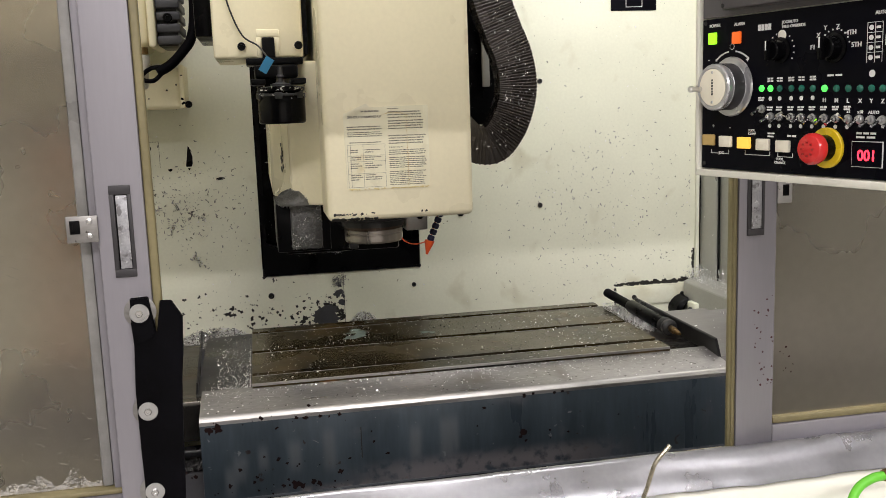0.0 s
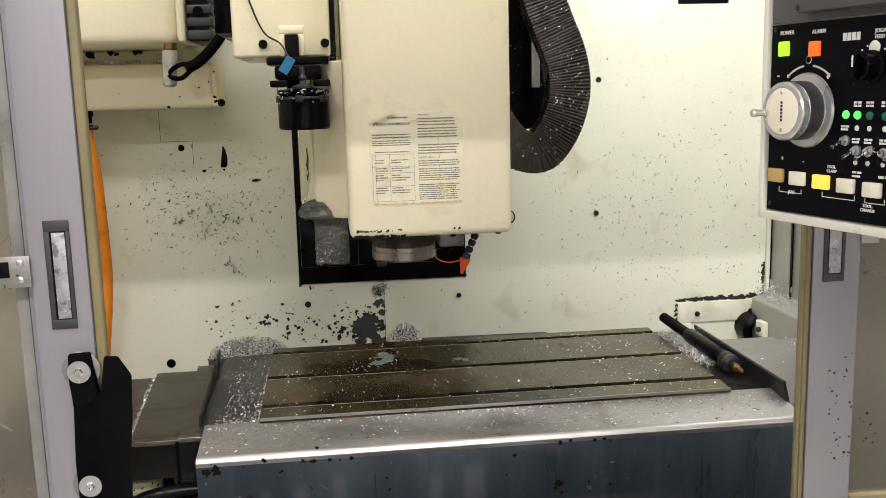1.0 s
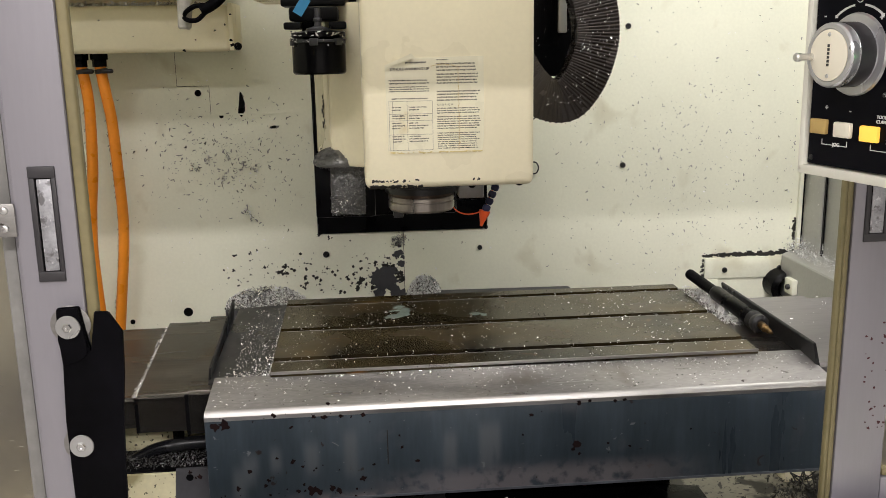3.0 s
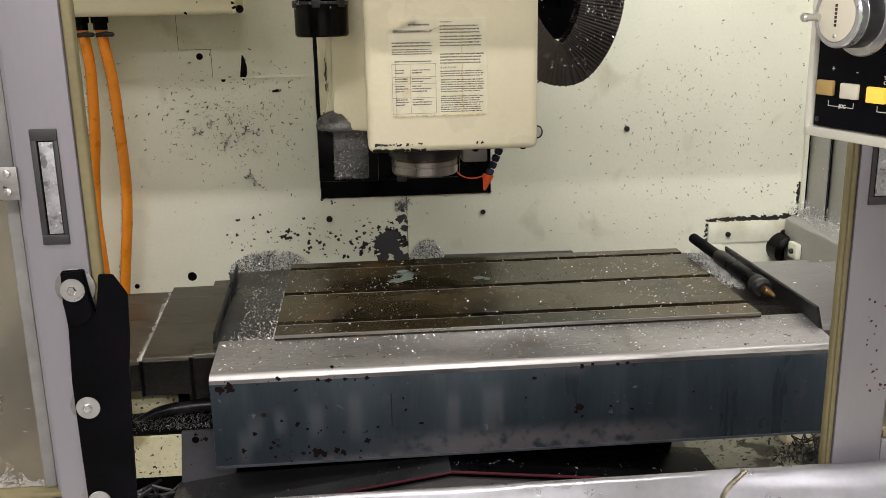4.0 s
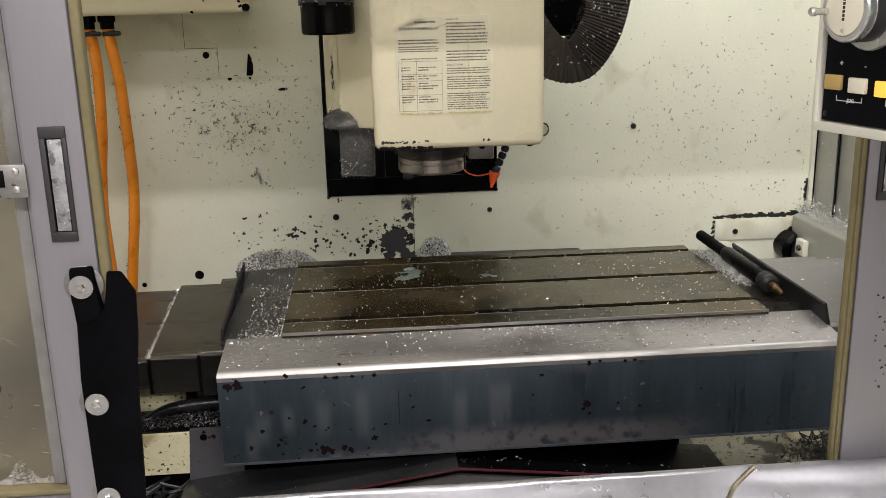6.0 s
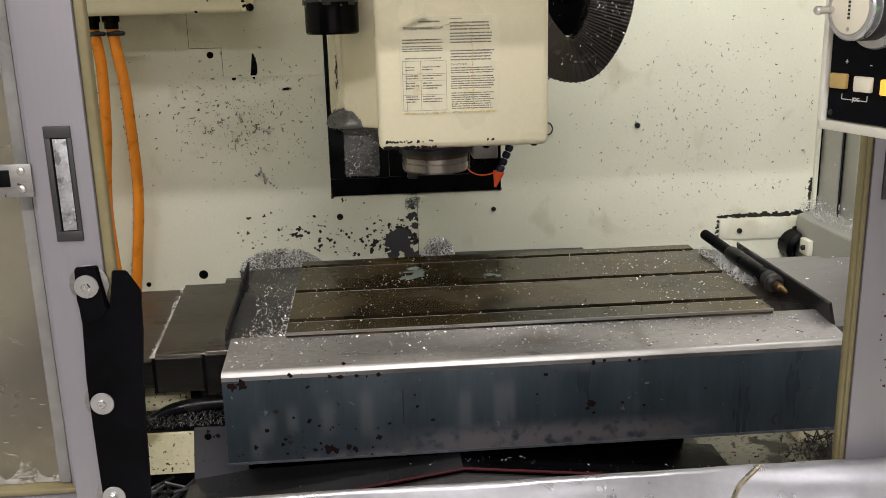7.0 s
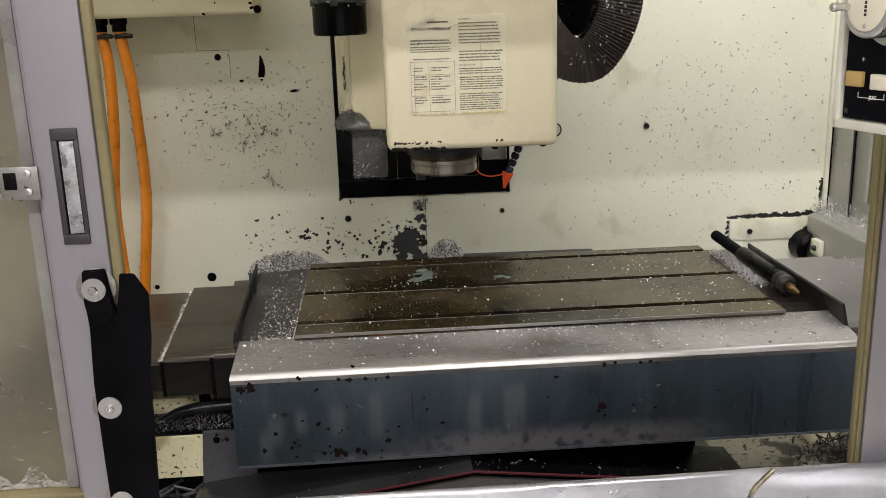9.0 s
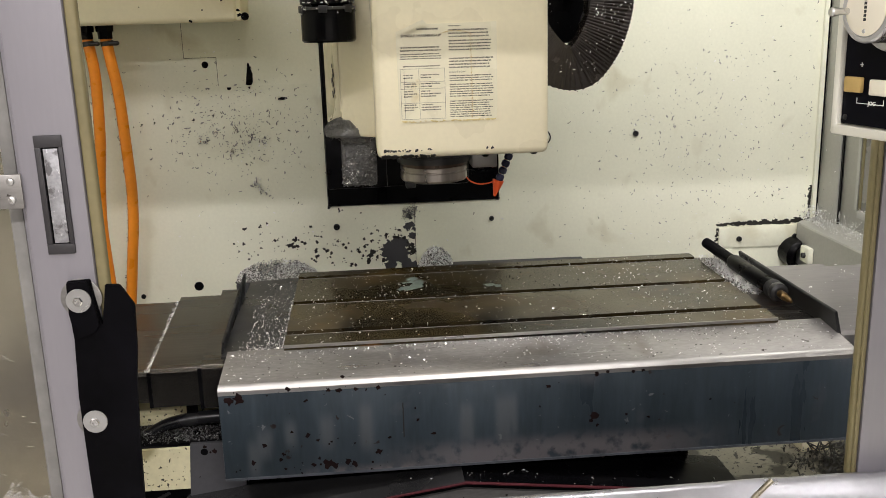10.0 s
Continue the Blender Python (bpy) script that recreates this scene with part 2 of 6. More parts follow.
def thing(name, place, label, category="", group="", kind=""):
    ob = new(name)
    ob.location = place
    ob.empty_display_size = 0.05
    WORLD_OF[ob] = Matrix.Translation(place)
    return tagged(ob, label, category, group, kind)


def finish(bm, name, material, smooth=35):
    bmesh.ops.recalc_face_normals(bm, faces=bm.faces)
    me = bpy.data.meshes.new(name)
    bm.to_mesh(me)
    bm.free()
    me.materials.append(material)
    me.polygons.foreach_set("use_smooth", [True] * len(me.polygons))
    me.set_sharp_from_angle(angle=radians(smooth))
    return me


def part(name, bm, material, parent=None, label="", kind="", smooth=35):
    ob = new(name, finish(bm, name, material, smooth))
    if parent is not None:
        ob.parent = parent
        ob.matrix_parent_inverse = WORLD_OF[parent].inverted()
    WORLD_OF[ob] = Matrix.Identity(4)
    return tagged(ob, label, "", "", kind)


def solo(name, bm, material, label, category="", group="", kind="", smooth=35):
    return tagged(part(name, bm, material, None, "", "", smooth), label, category, group, kind)


def M():
    return bmesh.new()


def box(bm, x0, x1, y0, y1, z0, z1, bev=0.0, seg=2, turn=None):
    r = bmesh.ops.create_cube(bm, size=1.0)
    vs = r["verts"]
    for v in vs:
        v.co = Vector(((x0 + x1) / 2 + v.co.x * (x1 - x0), (y0 + y1) / 2 + v.co.y * (y1 - y0), (z0 + z1) / 2 + v.co.z * (z1 - z0)))
        if turn:
            v.co = turn @ v.co
    if bev:
        es = list({e for v in vs for e in v.link_edges})
        bmesh.ops.bevel(bm, geom=es, offset=bev, segments=seg, affect="EDGES", profile=0.5)
    return bm


def prism(bm, outline, axis, a0, a1, bev=0.0):
    """Extrudes a closed outline of (u, v) along axis; u, v are the other two axes in order."""
    def at(u, v, a):
        return {"x": (a, u, v), "y": (u, a, v), "z": (u, v, a)}[axis]
    lo = [bm.verts.new(at(u, v, a0)) for u, v in outline]
    hi = [bm.verts.new(at(u, v, a1)) for u, v in outline]
    n = len(outline)
    faces = [bm.faces.new(lo), bm.faces.new(hi[::-1])]
    for i in range(n):
        faces.append(bm.faces.new((lo[i], lo[(i + 1) % n], hi[(i + 1) % n], hi[i])))
    if bev:
        bmesh.ops.bevel(bm, geom=list({e for f in faces for e in f.edges}), offset=bev, segments=2, affect="EDGES")
    return bm


def turned(bm, base, axis, profile, n=28, close=True):
    """A lathe: profile of (radius, height along axis) from base."""
    axis = Vector(axis).normalized()
    q = axis.to_track_quat("Z", "Y")
    rings = []
    for r, h in profile:
        rings.append([bm.verts.new(Vector(base) + q @ Vector((r * math.cos(2 * math.pi * k / n), r * math.sin(2 * math.pi * k / n), h)))
                      for k in range(n)])
    for a, b in zip(rings, rings[1:]):
        for k in range(n):
            bm.faces.new((a[k], a[(k + 1) % n], b[(k + 1) % n], b[k]))
    if close:
        bm.faces.new(rings[0][::-1])
        bm.faces.new(rings[-1])
    return bm


def smooth_line(points, steps=8):
    pts = [Vector(p) for p in points]
    pts = [2 * pts[0] - pts[1]] + pts + [2 * pts[-1] - pts[-2]]
    out = []
    for i in range(1, len(pts) - 2):
        p0, p1, p2, p3 = pts[i - 1:i + 3]
        for s in range(steps):
            t = s / steps
            out.append(0.5 * ((2 * p1) + (p2 - p0) * t + (2 * p0 - 5 * p1 + 4 * p2 - p3) * t * t + (3 * p1 - p0 - 3 * p2 + p3) * t ** 3))
    out.append(pts[-2])
    return out


def tube(bm, points, radius, n=12, steps=8, section=None, swell=None, up=(0, 1, 0)):
    """A hose along a smoothed line. section: outline (a, b) instead of a circle; swell: factor at each ring."""
    line = smooth_line(points, steps) if steps else [Vector(p) for p in points]
    rings = []
    for i, p in enumerate(line):
        d = (line[min(i + 1, len(line) - 1)] - line[max(i - 1, 0)]).normalized()
        side = d.cross(Vector(up))
        side = side.normalized() if side.length > 1e-4 else d.orthogonal().normalized()
        other = side.cross(d)
        k = swell(i) if swell else 1.0
        sec = section or [(radius * math.cos(2 * math.pi * j / n), radius * math.sin(2 * math.pi * j / n)) for j in range(n)]
        rings.append([bm.verts.new(p + side * a * k + other * b * k) for a, b in sec])
    m = len(rings[0])
    for a, b in zip(rings, rings[1:]):
        for k in range(m):
            bm.faces.new((a[k], a[(k + 1) % m], b[(k + 1) % m], b[k]))
    bm.faces.new(rings[0][::-1])
    bm.faces.new(rings[-1])
    return bm


def bolt(bm, place, axis, r, h):
    return turned(bm, place, axis, [(r, 0), (r, h * 0.7), (r * 0.85, h), (r * 0.45, h), (r * 0.45, h * 0.5)], 12)


def scatter(name, sampler, count, size, material, parent, label, seed, flat=0.6, category="swarf"):
    """Many small curled chips as one mesh of kind stuff. sampler(rng) gives a place and the way up."""
    rng = random.Random(seed)
    verts, faces = [], []
    for _ in range(count):
        p, upv = sampler(rng)
        p, upv = Vector(p), Vector(upv).normalized()
        q = upv.to_track_quat("Z", "Y") @ Euler((rng.gauss(0, flat), rng.gauss(0, flat), rng.uniform(0, 6.3))).to_quaternion()
        s = size * rng.choice((0.5, 0.7, 0.9, 1.2, 1.9))
        w, h = s * rng.uniform(0.2, 0.45), s * rng.uniform(0.1, 0.4)
        i = len(verts)
        for a, b, c in ((-s, -w, 0), (-s, w, 0), (0, -w, h), (0, w, h), (s, -w * 0.4, h * 0.1), (s, w * 0.5, 0)):
            verts.append(p + q @ Vector((a / 2, b / 2, c + s * 0.12)))
        faces += [(i, i + 2, i + 3, i + 1), (i + 2, i + 4, i + 5, i + 3)]
    me = bpy.data.meshes.new(name)
    me.from_pydata(verts, [], faces)
    me.materials.append(material)
    ob = new(name, me)
    if parent is not None:
        ob.parent = parent
        ob.matrix_parent_inverse = WORLD_OF[parent].inverted()
        return tagged(ob, label, "", "", "stuff")
    return tagged(ob, label, category, "", "stuff")


def blob(bm, centre, ax, ay, r, rng, normal, lift=0.0006, n=9):
    """A thin uneven patch with a shape of its own, in the plane of ax and ay."""
    c, ax, ay, nn = Vector(centre), Vector(ax), Vector(ay), Vector(normal)
    ring, k0, up = [], rng.uniform(0, 6), rng.uniform(0.6, 1.5)
    for k in range(n):
        a = k0 + 2 * math.pi * k / n
        q = r * rng.uniform(0.45, 1.25)
        ring.append(c + ax * math.cos(a) * q + ay * math.sin(a) * q * rng.uniform(0.7, 1.1))
    top = [bm.verts.new(p + nn * lift * up) for p in ring]
    low = [bm.verts.new(p - nn * 0.0004) for p in ring]
    bm.faces.new(top)
    for k in range(n):
        bm.faces.new((low[k], low[(k + 1) % n], top[(k + 1) % n], top[k]))


def lettering(name, words, height, place, turn, material, parent, label="", depth=0.0003, align="LEFT"):
    cu = bpy.data.curves.new(name, "FONT")
    cu.body, cu.size, cu.extrude, cu.align_x, cu.offset = words, height, depth, align, height * 0.012
    tmp = new(name, cu)
    bpy.context.view_layer.update()
    me = bpy.data.meshes.new_from_object(tmp.evaluated_get(bpy.context.evaluated_depsgraph_get()))
    bpy.data.objects.remove(tmp)
    me.transform(Matrix.Translation(place) @ turn)
    me.materials.clear()
    me.materials.append(material)
    ob = new(name, me)
    ob.parent = parent
    ob.matrix_parent_inverse = WORLD_OF[parent].inverted()
    WORLD_OF[ob] = Matrix.Identity(4)
    return tagged(ob, label)


# ---- workshop round the machine ----
solo("floor", box(M(), -4, 5, -6, 2.2, -0.1, 0), CONCRETE, "grey concrete workshop floor", "floor", kind="structure")
solo("ceiling", box(M(), -4, 5, -6, 2.2, 3.0, 3.1), SHOP_CEILING, "pale painted workshop ceiling", "ceiling", kind="structure")
for nm, b in (("wall_north", (-4, 5, 2.1, 2.2)), ("wall_south", (-4, 5, -6.1, -6)), ("wall_west", (-4.1, -4, -6.1, 2.2)), ("wall_east", (5, 5.1, -6.1, 2.2))):
    solo(nm, box(M(), *b, 0, 3.0), SHOP_WALL, "plain grey painted workshop wall", "wall", kind="structure")
for tx, ty, _ in TUBES:
    fit = thing("ceiling_light", (tx, ty, 3.0), "long white ceiling light with a bright tube", "ceiling light", "workshop ceiling lights")
    part("housing", prism(M(), [(ty - 0.16, 2.999), (ty + 0.16, 2.999), (ty + 0.13, 2.93), (ty - 0.13, 2.93)], "x", tx - 0.75, tx + 0.75), WHITE_PLASTIC, fit)
    part("tube", turned(M(), (tx - 0.7, ty, 2.90), (1, 0, 0), [(0.016, 0), (0.016, 1.4)], 12), TUBE_GLOW, fit, "lit fluorescent tube")

# ---- machine enclosure ----
RX0, RX1, RZ0, RZ1 = 0.0, 0.482, 0.90, 1.98      # opening for the column
wall = thing("wall_back", (0.4, 0.01, 0.35), "pale cream-green sheet metal back wall with stuck swarf", "wall", kind="structure")
for x0, x1, z0, z1 in ((-1.05, RX0, 0.35, 2.1), (RX1, 1.43, 0.35, 2.1), (RX0, 0.240, 0.35, RZ0), (0.2412, RX1, 0.35, RZ0), (RX0, RX1, RZ1, 2.1)):
    part("sheet", box(M(), x0, x1, 0, 0.012, z0, z1), WALL_PAINT, wall)
# weld seams and an overlapping repair sheet
bm = M()
for x0, x1, z0, z1 in ((-0.272, -0.02, 1.239, 1.243), (0.2425, 0.2455, 0.72, 0.90)):
    box(bm, x0, x1, -0.0028, 0.002, z0, z1)
part("seam", bm, WALL_PAINT, wall)
for x0, x1, z0, z1 in ((-0.3563, -0.3553, 1.3185, 1.41), (-0.3563, -0.2710, 1.3178, 1.3188), (-0.2720, -0.2710, 1.243, 1.3178), (0.2402, 0.2412, 0.72, 0.90)):
    part("open_joint", box(M(), x0, x1, -0.0006, 0.003, z0, z1), FLAKE, wall)
for x, z, r in ((0.878, 1.457, 0.008), (0.872, 1.071, 0.008), (0.459, 0.846, 0.007), (0.021, 0.842, 0.009), (0.477, 0.905, 0.006), (0.006, 0.905, 0.006)):
    b1 = M()
    bolt(b1, (x, 0, z), (0, -1, 0), r, 0.006)
    part("bolt", b1, DARK_STEEL, wall)
rng = random.Random(4)
# bare holes: a tall tear, an oval slot and round holes
for nm, pts in (("torn_hole", [(-0.190, 1.232), (-0.180, 1.25), (-0.179, 1.272), (-0.187, 1.300), (-0.191, 1.302), (-0.1955, 1.27), (-0.199, 1.245)]),
                ("slot_hole", [(-0.117, 1.205), (-0.105, 1.2085), (-0.093, 1.2075), (-0.091, 1.203), (-0.104, 1.200), (-0.116, 1.201)])):
    part(nm, prism(M(), pts, "y", -0.0006, 0.004), BLACK, wall)
for x, z, r in ((-0.373, 0.690, 0.013), (-0.528, 0.668, 0.007), (-0.302, 1.300, 0.009), (-0.244, 1.237, 0.006)):
    part("hole", turned(M(), (x, 0.004, z), (0, -1, 0), [(r, 0), (r, 0.0046)], 14), BLACK, wall)
# the larger places where the paint has come off: one or more lobes each
bm = M()
for x, z, r in ((-0.235, 0.846, 0.0053), (-0.190, 0.852, 0.0042), (-0.238, 0.806, 0.0047), (-0.153, 0.811, 0.0053), (-0.052, 0.846, 0.0047), (-0.101, 0.809, 0.0079), (-0.094, 0.794, 0.0095), (-0.109, 0.795, 0.0074), (-0.067, 0.797, 0.0063), (-0.038, 0.800, 0.0058), (-0.040, 0.778, 0.0079), (-0.037, 0.760, 0.0063), (-0.015, 0.777, 0.0079), (-0.046, 0.745, 0.0053), (0.002, 0.761, 0.0063), (0.036, 0.790, 0.0079), (0.063, 0.730, 0.0074), (0.079, 0.769, 0.0074), (0.102, 0.784, 0.0063), (0.115, 0.797, 0.0058), (0.110, 0.755, 0.0116), (0.106, 0.738, 0.0084), (0.129, 0.751, 0.0063), (0.152, 0.737, 0.0084), (0.161, 0.809, 0.0069), (0.182, 0.804, 0.0084), (0.196, 0.825, 0.0047), (0.003, 0.898, 0.0063), (0.030, 0.889, 0.0047), (-0.098, 0.746, 0.0053)):
    for k in range(3):
        blob(bm, (x + rng.gauss(0, r * 0.45), 0, z + rng.gauss(0, r * 0.45)), (1, 0, 0), (0, 0, 1), r * rng.uniform(0.55, 0.8), rng, (0, -1, 0), 0.0005 + 0.0002 * k, 13)
for k in range(46):
    a = rng.uniform(0.1, 3.3)
    blob(bm, (0.194 + 0.041 * math.cos(a) * rng.uniform(0.75, 1.2), 0, 0.748 + 0.05 * math.sin(a) * rng.uniform(0.8, 1.15)), (1, 0, 0), (0, 0, 1), rng.uniform(0.003, 0.0085), rng, (0, -1, 0), 0.0007, 11)
part("bare_spot", bm, FLAKE, wall, "dark bare spots in the paint", "stuff")
bm = M()
for _ in range(150):
    t = rng.random()
    x, z = -0.22 + 0.45 * (1 - t ** 1.6) if rng.random() < 0.7 else rng.uniform(-0.25, 0.23), rng.gauss(0.795, 0.035)
    x = min(x, 0.232) + rng.uniform(-0.02, 0.006)
    if not 0.715 < z < 0.885:
        continue
    blob(bm, (x, 0, z), (1, 0, 0), (0, 0, 1), 0.0014 + 0.0032 * rng.random() ** 2, rng, (0, -1, 0))
for _ in range(60):
    blob(bm, (rng.uniform(-0.5, 1.35), 0, rng.uniform(0.72, 1.6)), (1, 0, 0), (0, 0, 1), rng.uniform(0.001, 0.0025), rng, (0, -1, 0))
for _ in range(110):
    blob(bm, (1.122 + rng.uniform(0, 0.27), 0, 0.7945 + rng.gauss(0, 0.0022)), (1.5, 0, 0), (0, 0, 0.8), rng.uniform(0.003, 0.008), rng, (0, -1, 0))
for _ in range(48):
    blob(bm, (1.121 + rng.gauss(0, 0.002), 0, rng.uniform(0.68, 0.79)), (1, 0, 0), (0, 0, 1), rng.uniform(0.002, 0.005), rng, (0, -1, 0))
    blob(bm, (1.395 + rng.gauss(0, 0.002), 0, rng.uniform(0.80, 0.90)), (1, 0, 0), (0, 0, 1), rng.uniform(0.001, 0.006), rng, (0, -1, 0))
part("flaked_paint", bm, FLAKE, wall, "dark flaked paint spots", "stuff")
bm = M()
for k in range(14):
    blob(bm, (0.155 + 0.08 * rng.random(), 0, 0.715 + 0.075 * rng.random()), (1, 0, 0), (0, 0, 1), rng.uniform(0.014, 0.028), rng, (0, -1, 0), 0.0022, 15)
for k in range(7):
    blob(bm, (0.225 + rng.gauss(0, 0.01), 0, 0.80 + 0.09 * rng.random()), (1, 0, 0), (0, 0, 1), rng.uniform(0.006, 0.014), rng, (0, -1, 0), 0.0004)
part("bare_patch", bm, PLATE_GREY, wall, "bare grey metal patch", "stuff")


def on_wall(cx, cz, sx, sz):
    return lambda r: ((min(1.38, max(-0.55, r.gauss(cx, sx))), -0.0008, r.gauss(cz, sz)), (0, -1, 0))


scatter("stuck_swarf", on_wall(-0.25, 1.13, 0.11, 0.085), 420, 0.0046, SWARF_GREY, wall, "fine swarf stuck to the wall", 11, 0.35)
scatter("stuck_swarf", on_wall(-0.22, 1.12, 0.10, 0.07), 110, 0.0042, FLAKE, wall, "dark swarf stuck to the wall", 14, 0.3)
scatter("stuck_swarf", on_wall(1.05, 1.05, 0.17, 0.17), 620, 0.0042, SWARF_GREY, wall, "fine swarf stuck to the wall", 12, 0.35)
scatter("stuck_swarf", lambda r: ((r.uniform(-0.5, 1.38), -0.0008, r.uniform(0.72, 1.7)), (0, -1, 0)), 480, 0.0038, SWARF, wall, "fine swarf stuck to the wall", 13, 0.35)
scatter("stuck_swarf", lambda r: ((r.uniform(-0.5, 1.38), -0.0008, r.uniform(0.72, 1.7)), (0, -1, 0)), 170, 0.0026, FLAKE, wall, "fine dark swarf stuck to the wall", 15, 0.35)
CLUMPS = ((-0.215, 1.078), (-0.192, 0.976), (-0.250, 1.072), (-0.190, 1.105), (-0.330, 1.10), (-0.160, 1.09), (-0.235, 1.13), (-0.285, 1.12), (-0.178, 0.955))
scatter("stuck_swarf", lambda r: (lambda c: ((c[0] + r.gauss(0, 0.007), -0.0015, c[1] + r.gauss(0, 0.007)), (0, -1, 0)))(r.choice(CLUMPS)), 110, 0.0055, SWARF_GREY, wall, "grey swarf clumps on the wall", 16, 0.6)
scatter("stuck_swarf", lambda r: (lambda c: ((c[0] + r.gauss(0, 0.008), -0.002, c[1] + r.gauss(0, 0.008)), (0, -1, 0)))(r.choice(CLUMPS)), 130, 0.0055, SWARF, wall, "bright swarf clumps on the wall", 17, 0.6)
scatter("stuck_swarf", lambda r: ((0.226 + r.gauss(0, 0.011), -0.003, 0.876 + r.gauss(0, 0.010)), (0, -1, 0)), 240, 0.0042, SWARF_GREY, wall, "swarf clinging below the recess", 18, 0.8)
# column recess
rec = thing("column_recess", (0.24, 0.2, 0.9), "black recess behind the spindle head", "recess", kind="structure")
part("back_plate", box(M(), RX0 - 0.03, RX1 + 0.03, 0.16, 0.18, RZ0 - 0.02, RZ1), BLACK, rec)
part("black_side", box(M(), RX0 - 0.02, RX0 - 0.001, 0.013, 0.16, RZ0 - 0.02, RZ1), BLACK, rec)
part("black_side", box(M(), RX1 + 0.001, RX1 + 0.02, 0.013, 0.16, RZ0 - 0.02, RZ1), BLACK, rec)
part("bottom_plate", box(M(), RX0, RX1, 0.013, 0.16, RZ0 - 0.02, RZ0 - 0.002), BLACK, rec)
part("front_frame", prism(M(), [(RX0 + 0.004, RZ0 + 0.003), (RX1 - 0.004, RZ0 + 0.003), (RX1 - 0.004, RZ0 + 0.085), (RX0 + 0.06, RZ0 + 0.085), (RX0 + 0.016, RZ0 + 0.10), (RX0 + 0.016, RZ1 - 0.01), (RX0 + 0.004, RZ1 - 0.01)], "y", -0.006, 0.03), BLACK, rec)

side = thing("wall_side_left", (-1.05, -0.9, 0.35), "cream sheet metal left side wall", "wall", kind="structure")
part("sheet", box(M(), -1.062, -1.05, -1.8, 0.012, 0.35, 2.1), WALL_PAINT, side)
side = thing("wall_side_right", (1.43, -0.9, 0.35), "grey steel right side wall with window frame", "wall", kind="structure")
part("sheet", box(M(), 1.43, 1.442, -1.68, 0.012, 0.35, 2.1), GREY_STEEL, side)
part("corner_strip", box(M(), 1.398, 1.4295, -0.014, -0.001, 0.60, 2.1, 0.003), WALL_PAINT, side)
part("post", box(M(), 1.412, 1.4295, -0.125, -0.016, 0.805, 2.1, 0.003), GREY_STEEL, side)
part("window_panel", box(M(), 1.419, 1.4295, -0.60, -0.135, 0.80, 2.1, 0.002), GREY_STEEL, side)
part("corner_joint", box(M(), 1.4085, 1.4118, -0.0175, -0.0145, 0.76, 2.1), BLACK, side, "dark open joint")
part("post_joint", box(M(), 1.4155, 1.4188, -0.134, -0.126, 0.805, 2.1), BLACK, side, "dark open joint")
part("window_frame", box(M(), 1.4120, 1.4188, -0.232, -0.215, 0.87, 2.1, 0.003), MATT_STEEL, side, "bright window frame bead")
part("window_frame", box(M(), 1.4120, 1.4188, -0.60, -0.232, 0.852, 0.872, 0.003), MATT_STEEL, side, "bright window frame bead")
part("window_seal", box(M(), 1.4130, 1.4188, -0.245, -0.233, 0.8725, 2.1, 0.002), SEAL, side, "brown rubber seal")
part("window_glass", box(M(), 1.4165, 1.4188, -0.59, -0.2455, 0.8725, 2.1), CLEAR_EDGE, side, "cloudy window pane")
scatter("sill_swarf", lambda r: ((1.4115 + 0.003 * r.random(), -0.235 - 0.2 * r.random(), 0.8725 + 0.006 * r.random() ** 2), (-0.5, 0, 1)), 260, 0.003, SWARF, side, "bright chips on the window frame", 22, 0.9)
scatter("post_swarf", lambda r: ((1.4112, -0.02 - 0.10 * r.random(), 0.83 + 0.5 * r.random() ** 2), (-1, 0, 0)), 40, 0.003, SWARF, side, "chips stuck to the post", 23, 0.5)
part("ledge", prism(M(), [(1.36, 0.80), (1.4295, 0.815), (1.4295, 0.66), (1.365, 0.66), (1.352, 0.672), (1.352, 0.795)], "y", -1.6, -0.02, 0.002), GREY_STEEL, side)
part("bracket", box(M(), 1.334, 1.3515, -0.135, -0.085, 0.70, 0.745, 0.004), WALL_PAINT, side)
b1 = M()
bolt(b1, (1.3338, -0.115, 0.722), (-1, 0, 0), 0.008, 0.008)
part("bolt", b1, DARK_STEEL, side)
scatter("ledge_swarf", lambda r: ((r.uniform(1.362, 1.425), -0.02 - 0.9 * r.random() ** 2, 0.806 + 0.03 * r.random() ** 2 * 1.4), (0, 0, 1)), 2600, 0.0036, SWARF, side, "silver swarf heaped on the ledge", 21, 0.9)

pan = thing("chip_pan", (0.2, -0.8, 0.35), "stained cream chip pan under the table", "chip pan", kind="structure")
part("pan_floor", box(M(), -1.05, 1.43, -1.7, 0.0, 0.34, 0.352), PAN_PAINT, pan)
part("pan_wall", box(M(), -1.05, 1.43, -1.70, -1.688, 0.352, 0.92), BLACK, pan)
solo("machine_base", box(M(), -1.05, 1.43, -1.68, 1.2, 0.0, 0.338, 0.01), CREAM, "cream painted cast machine base", "machine base", kind="structure")

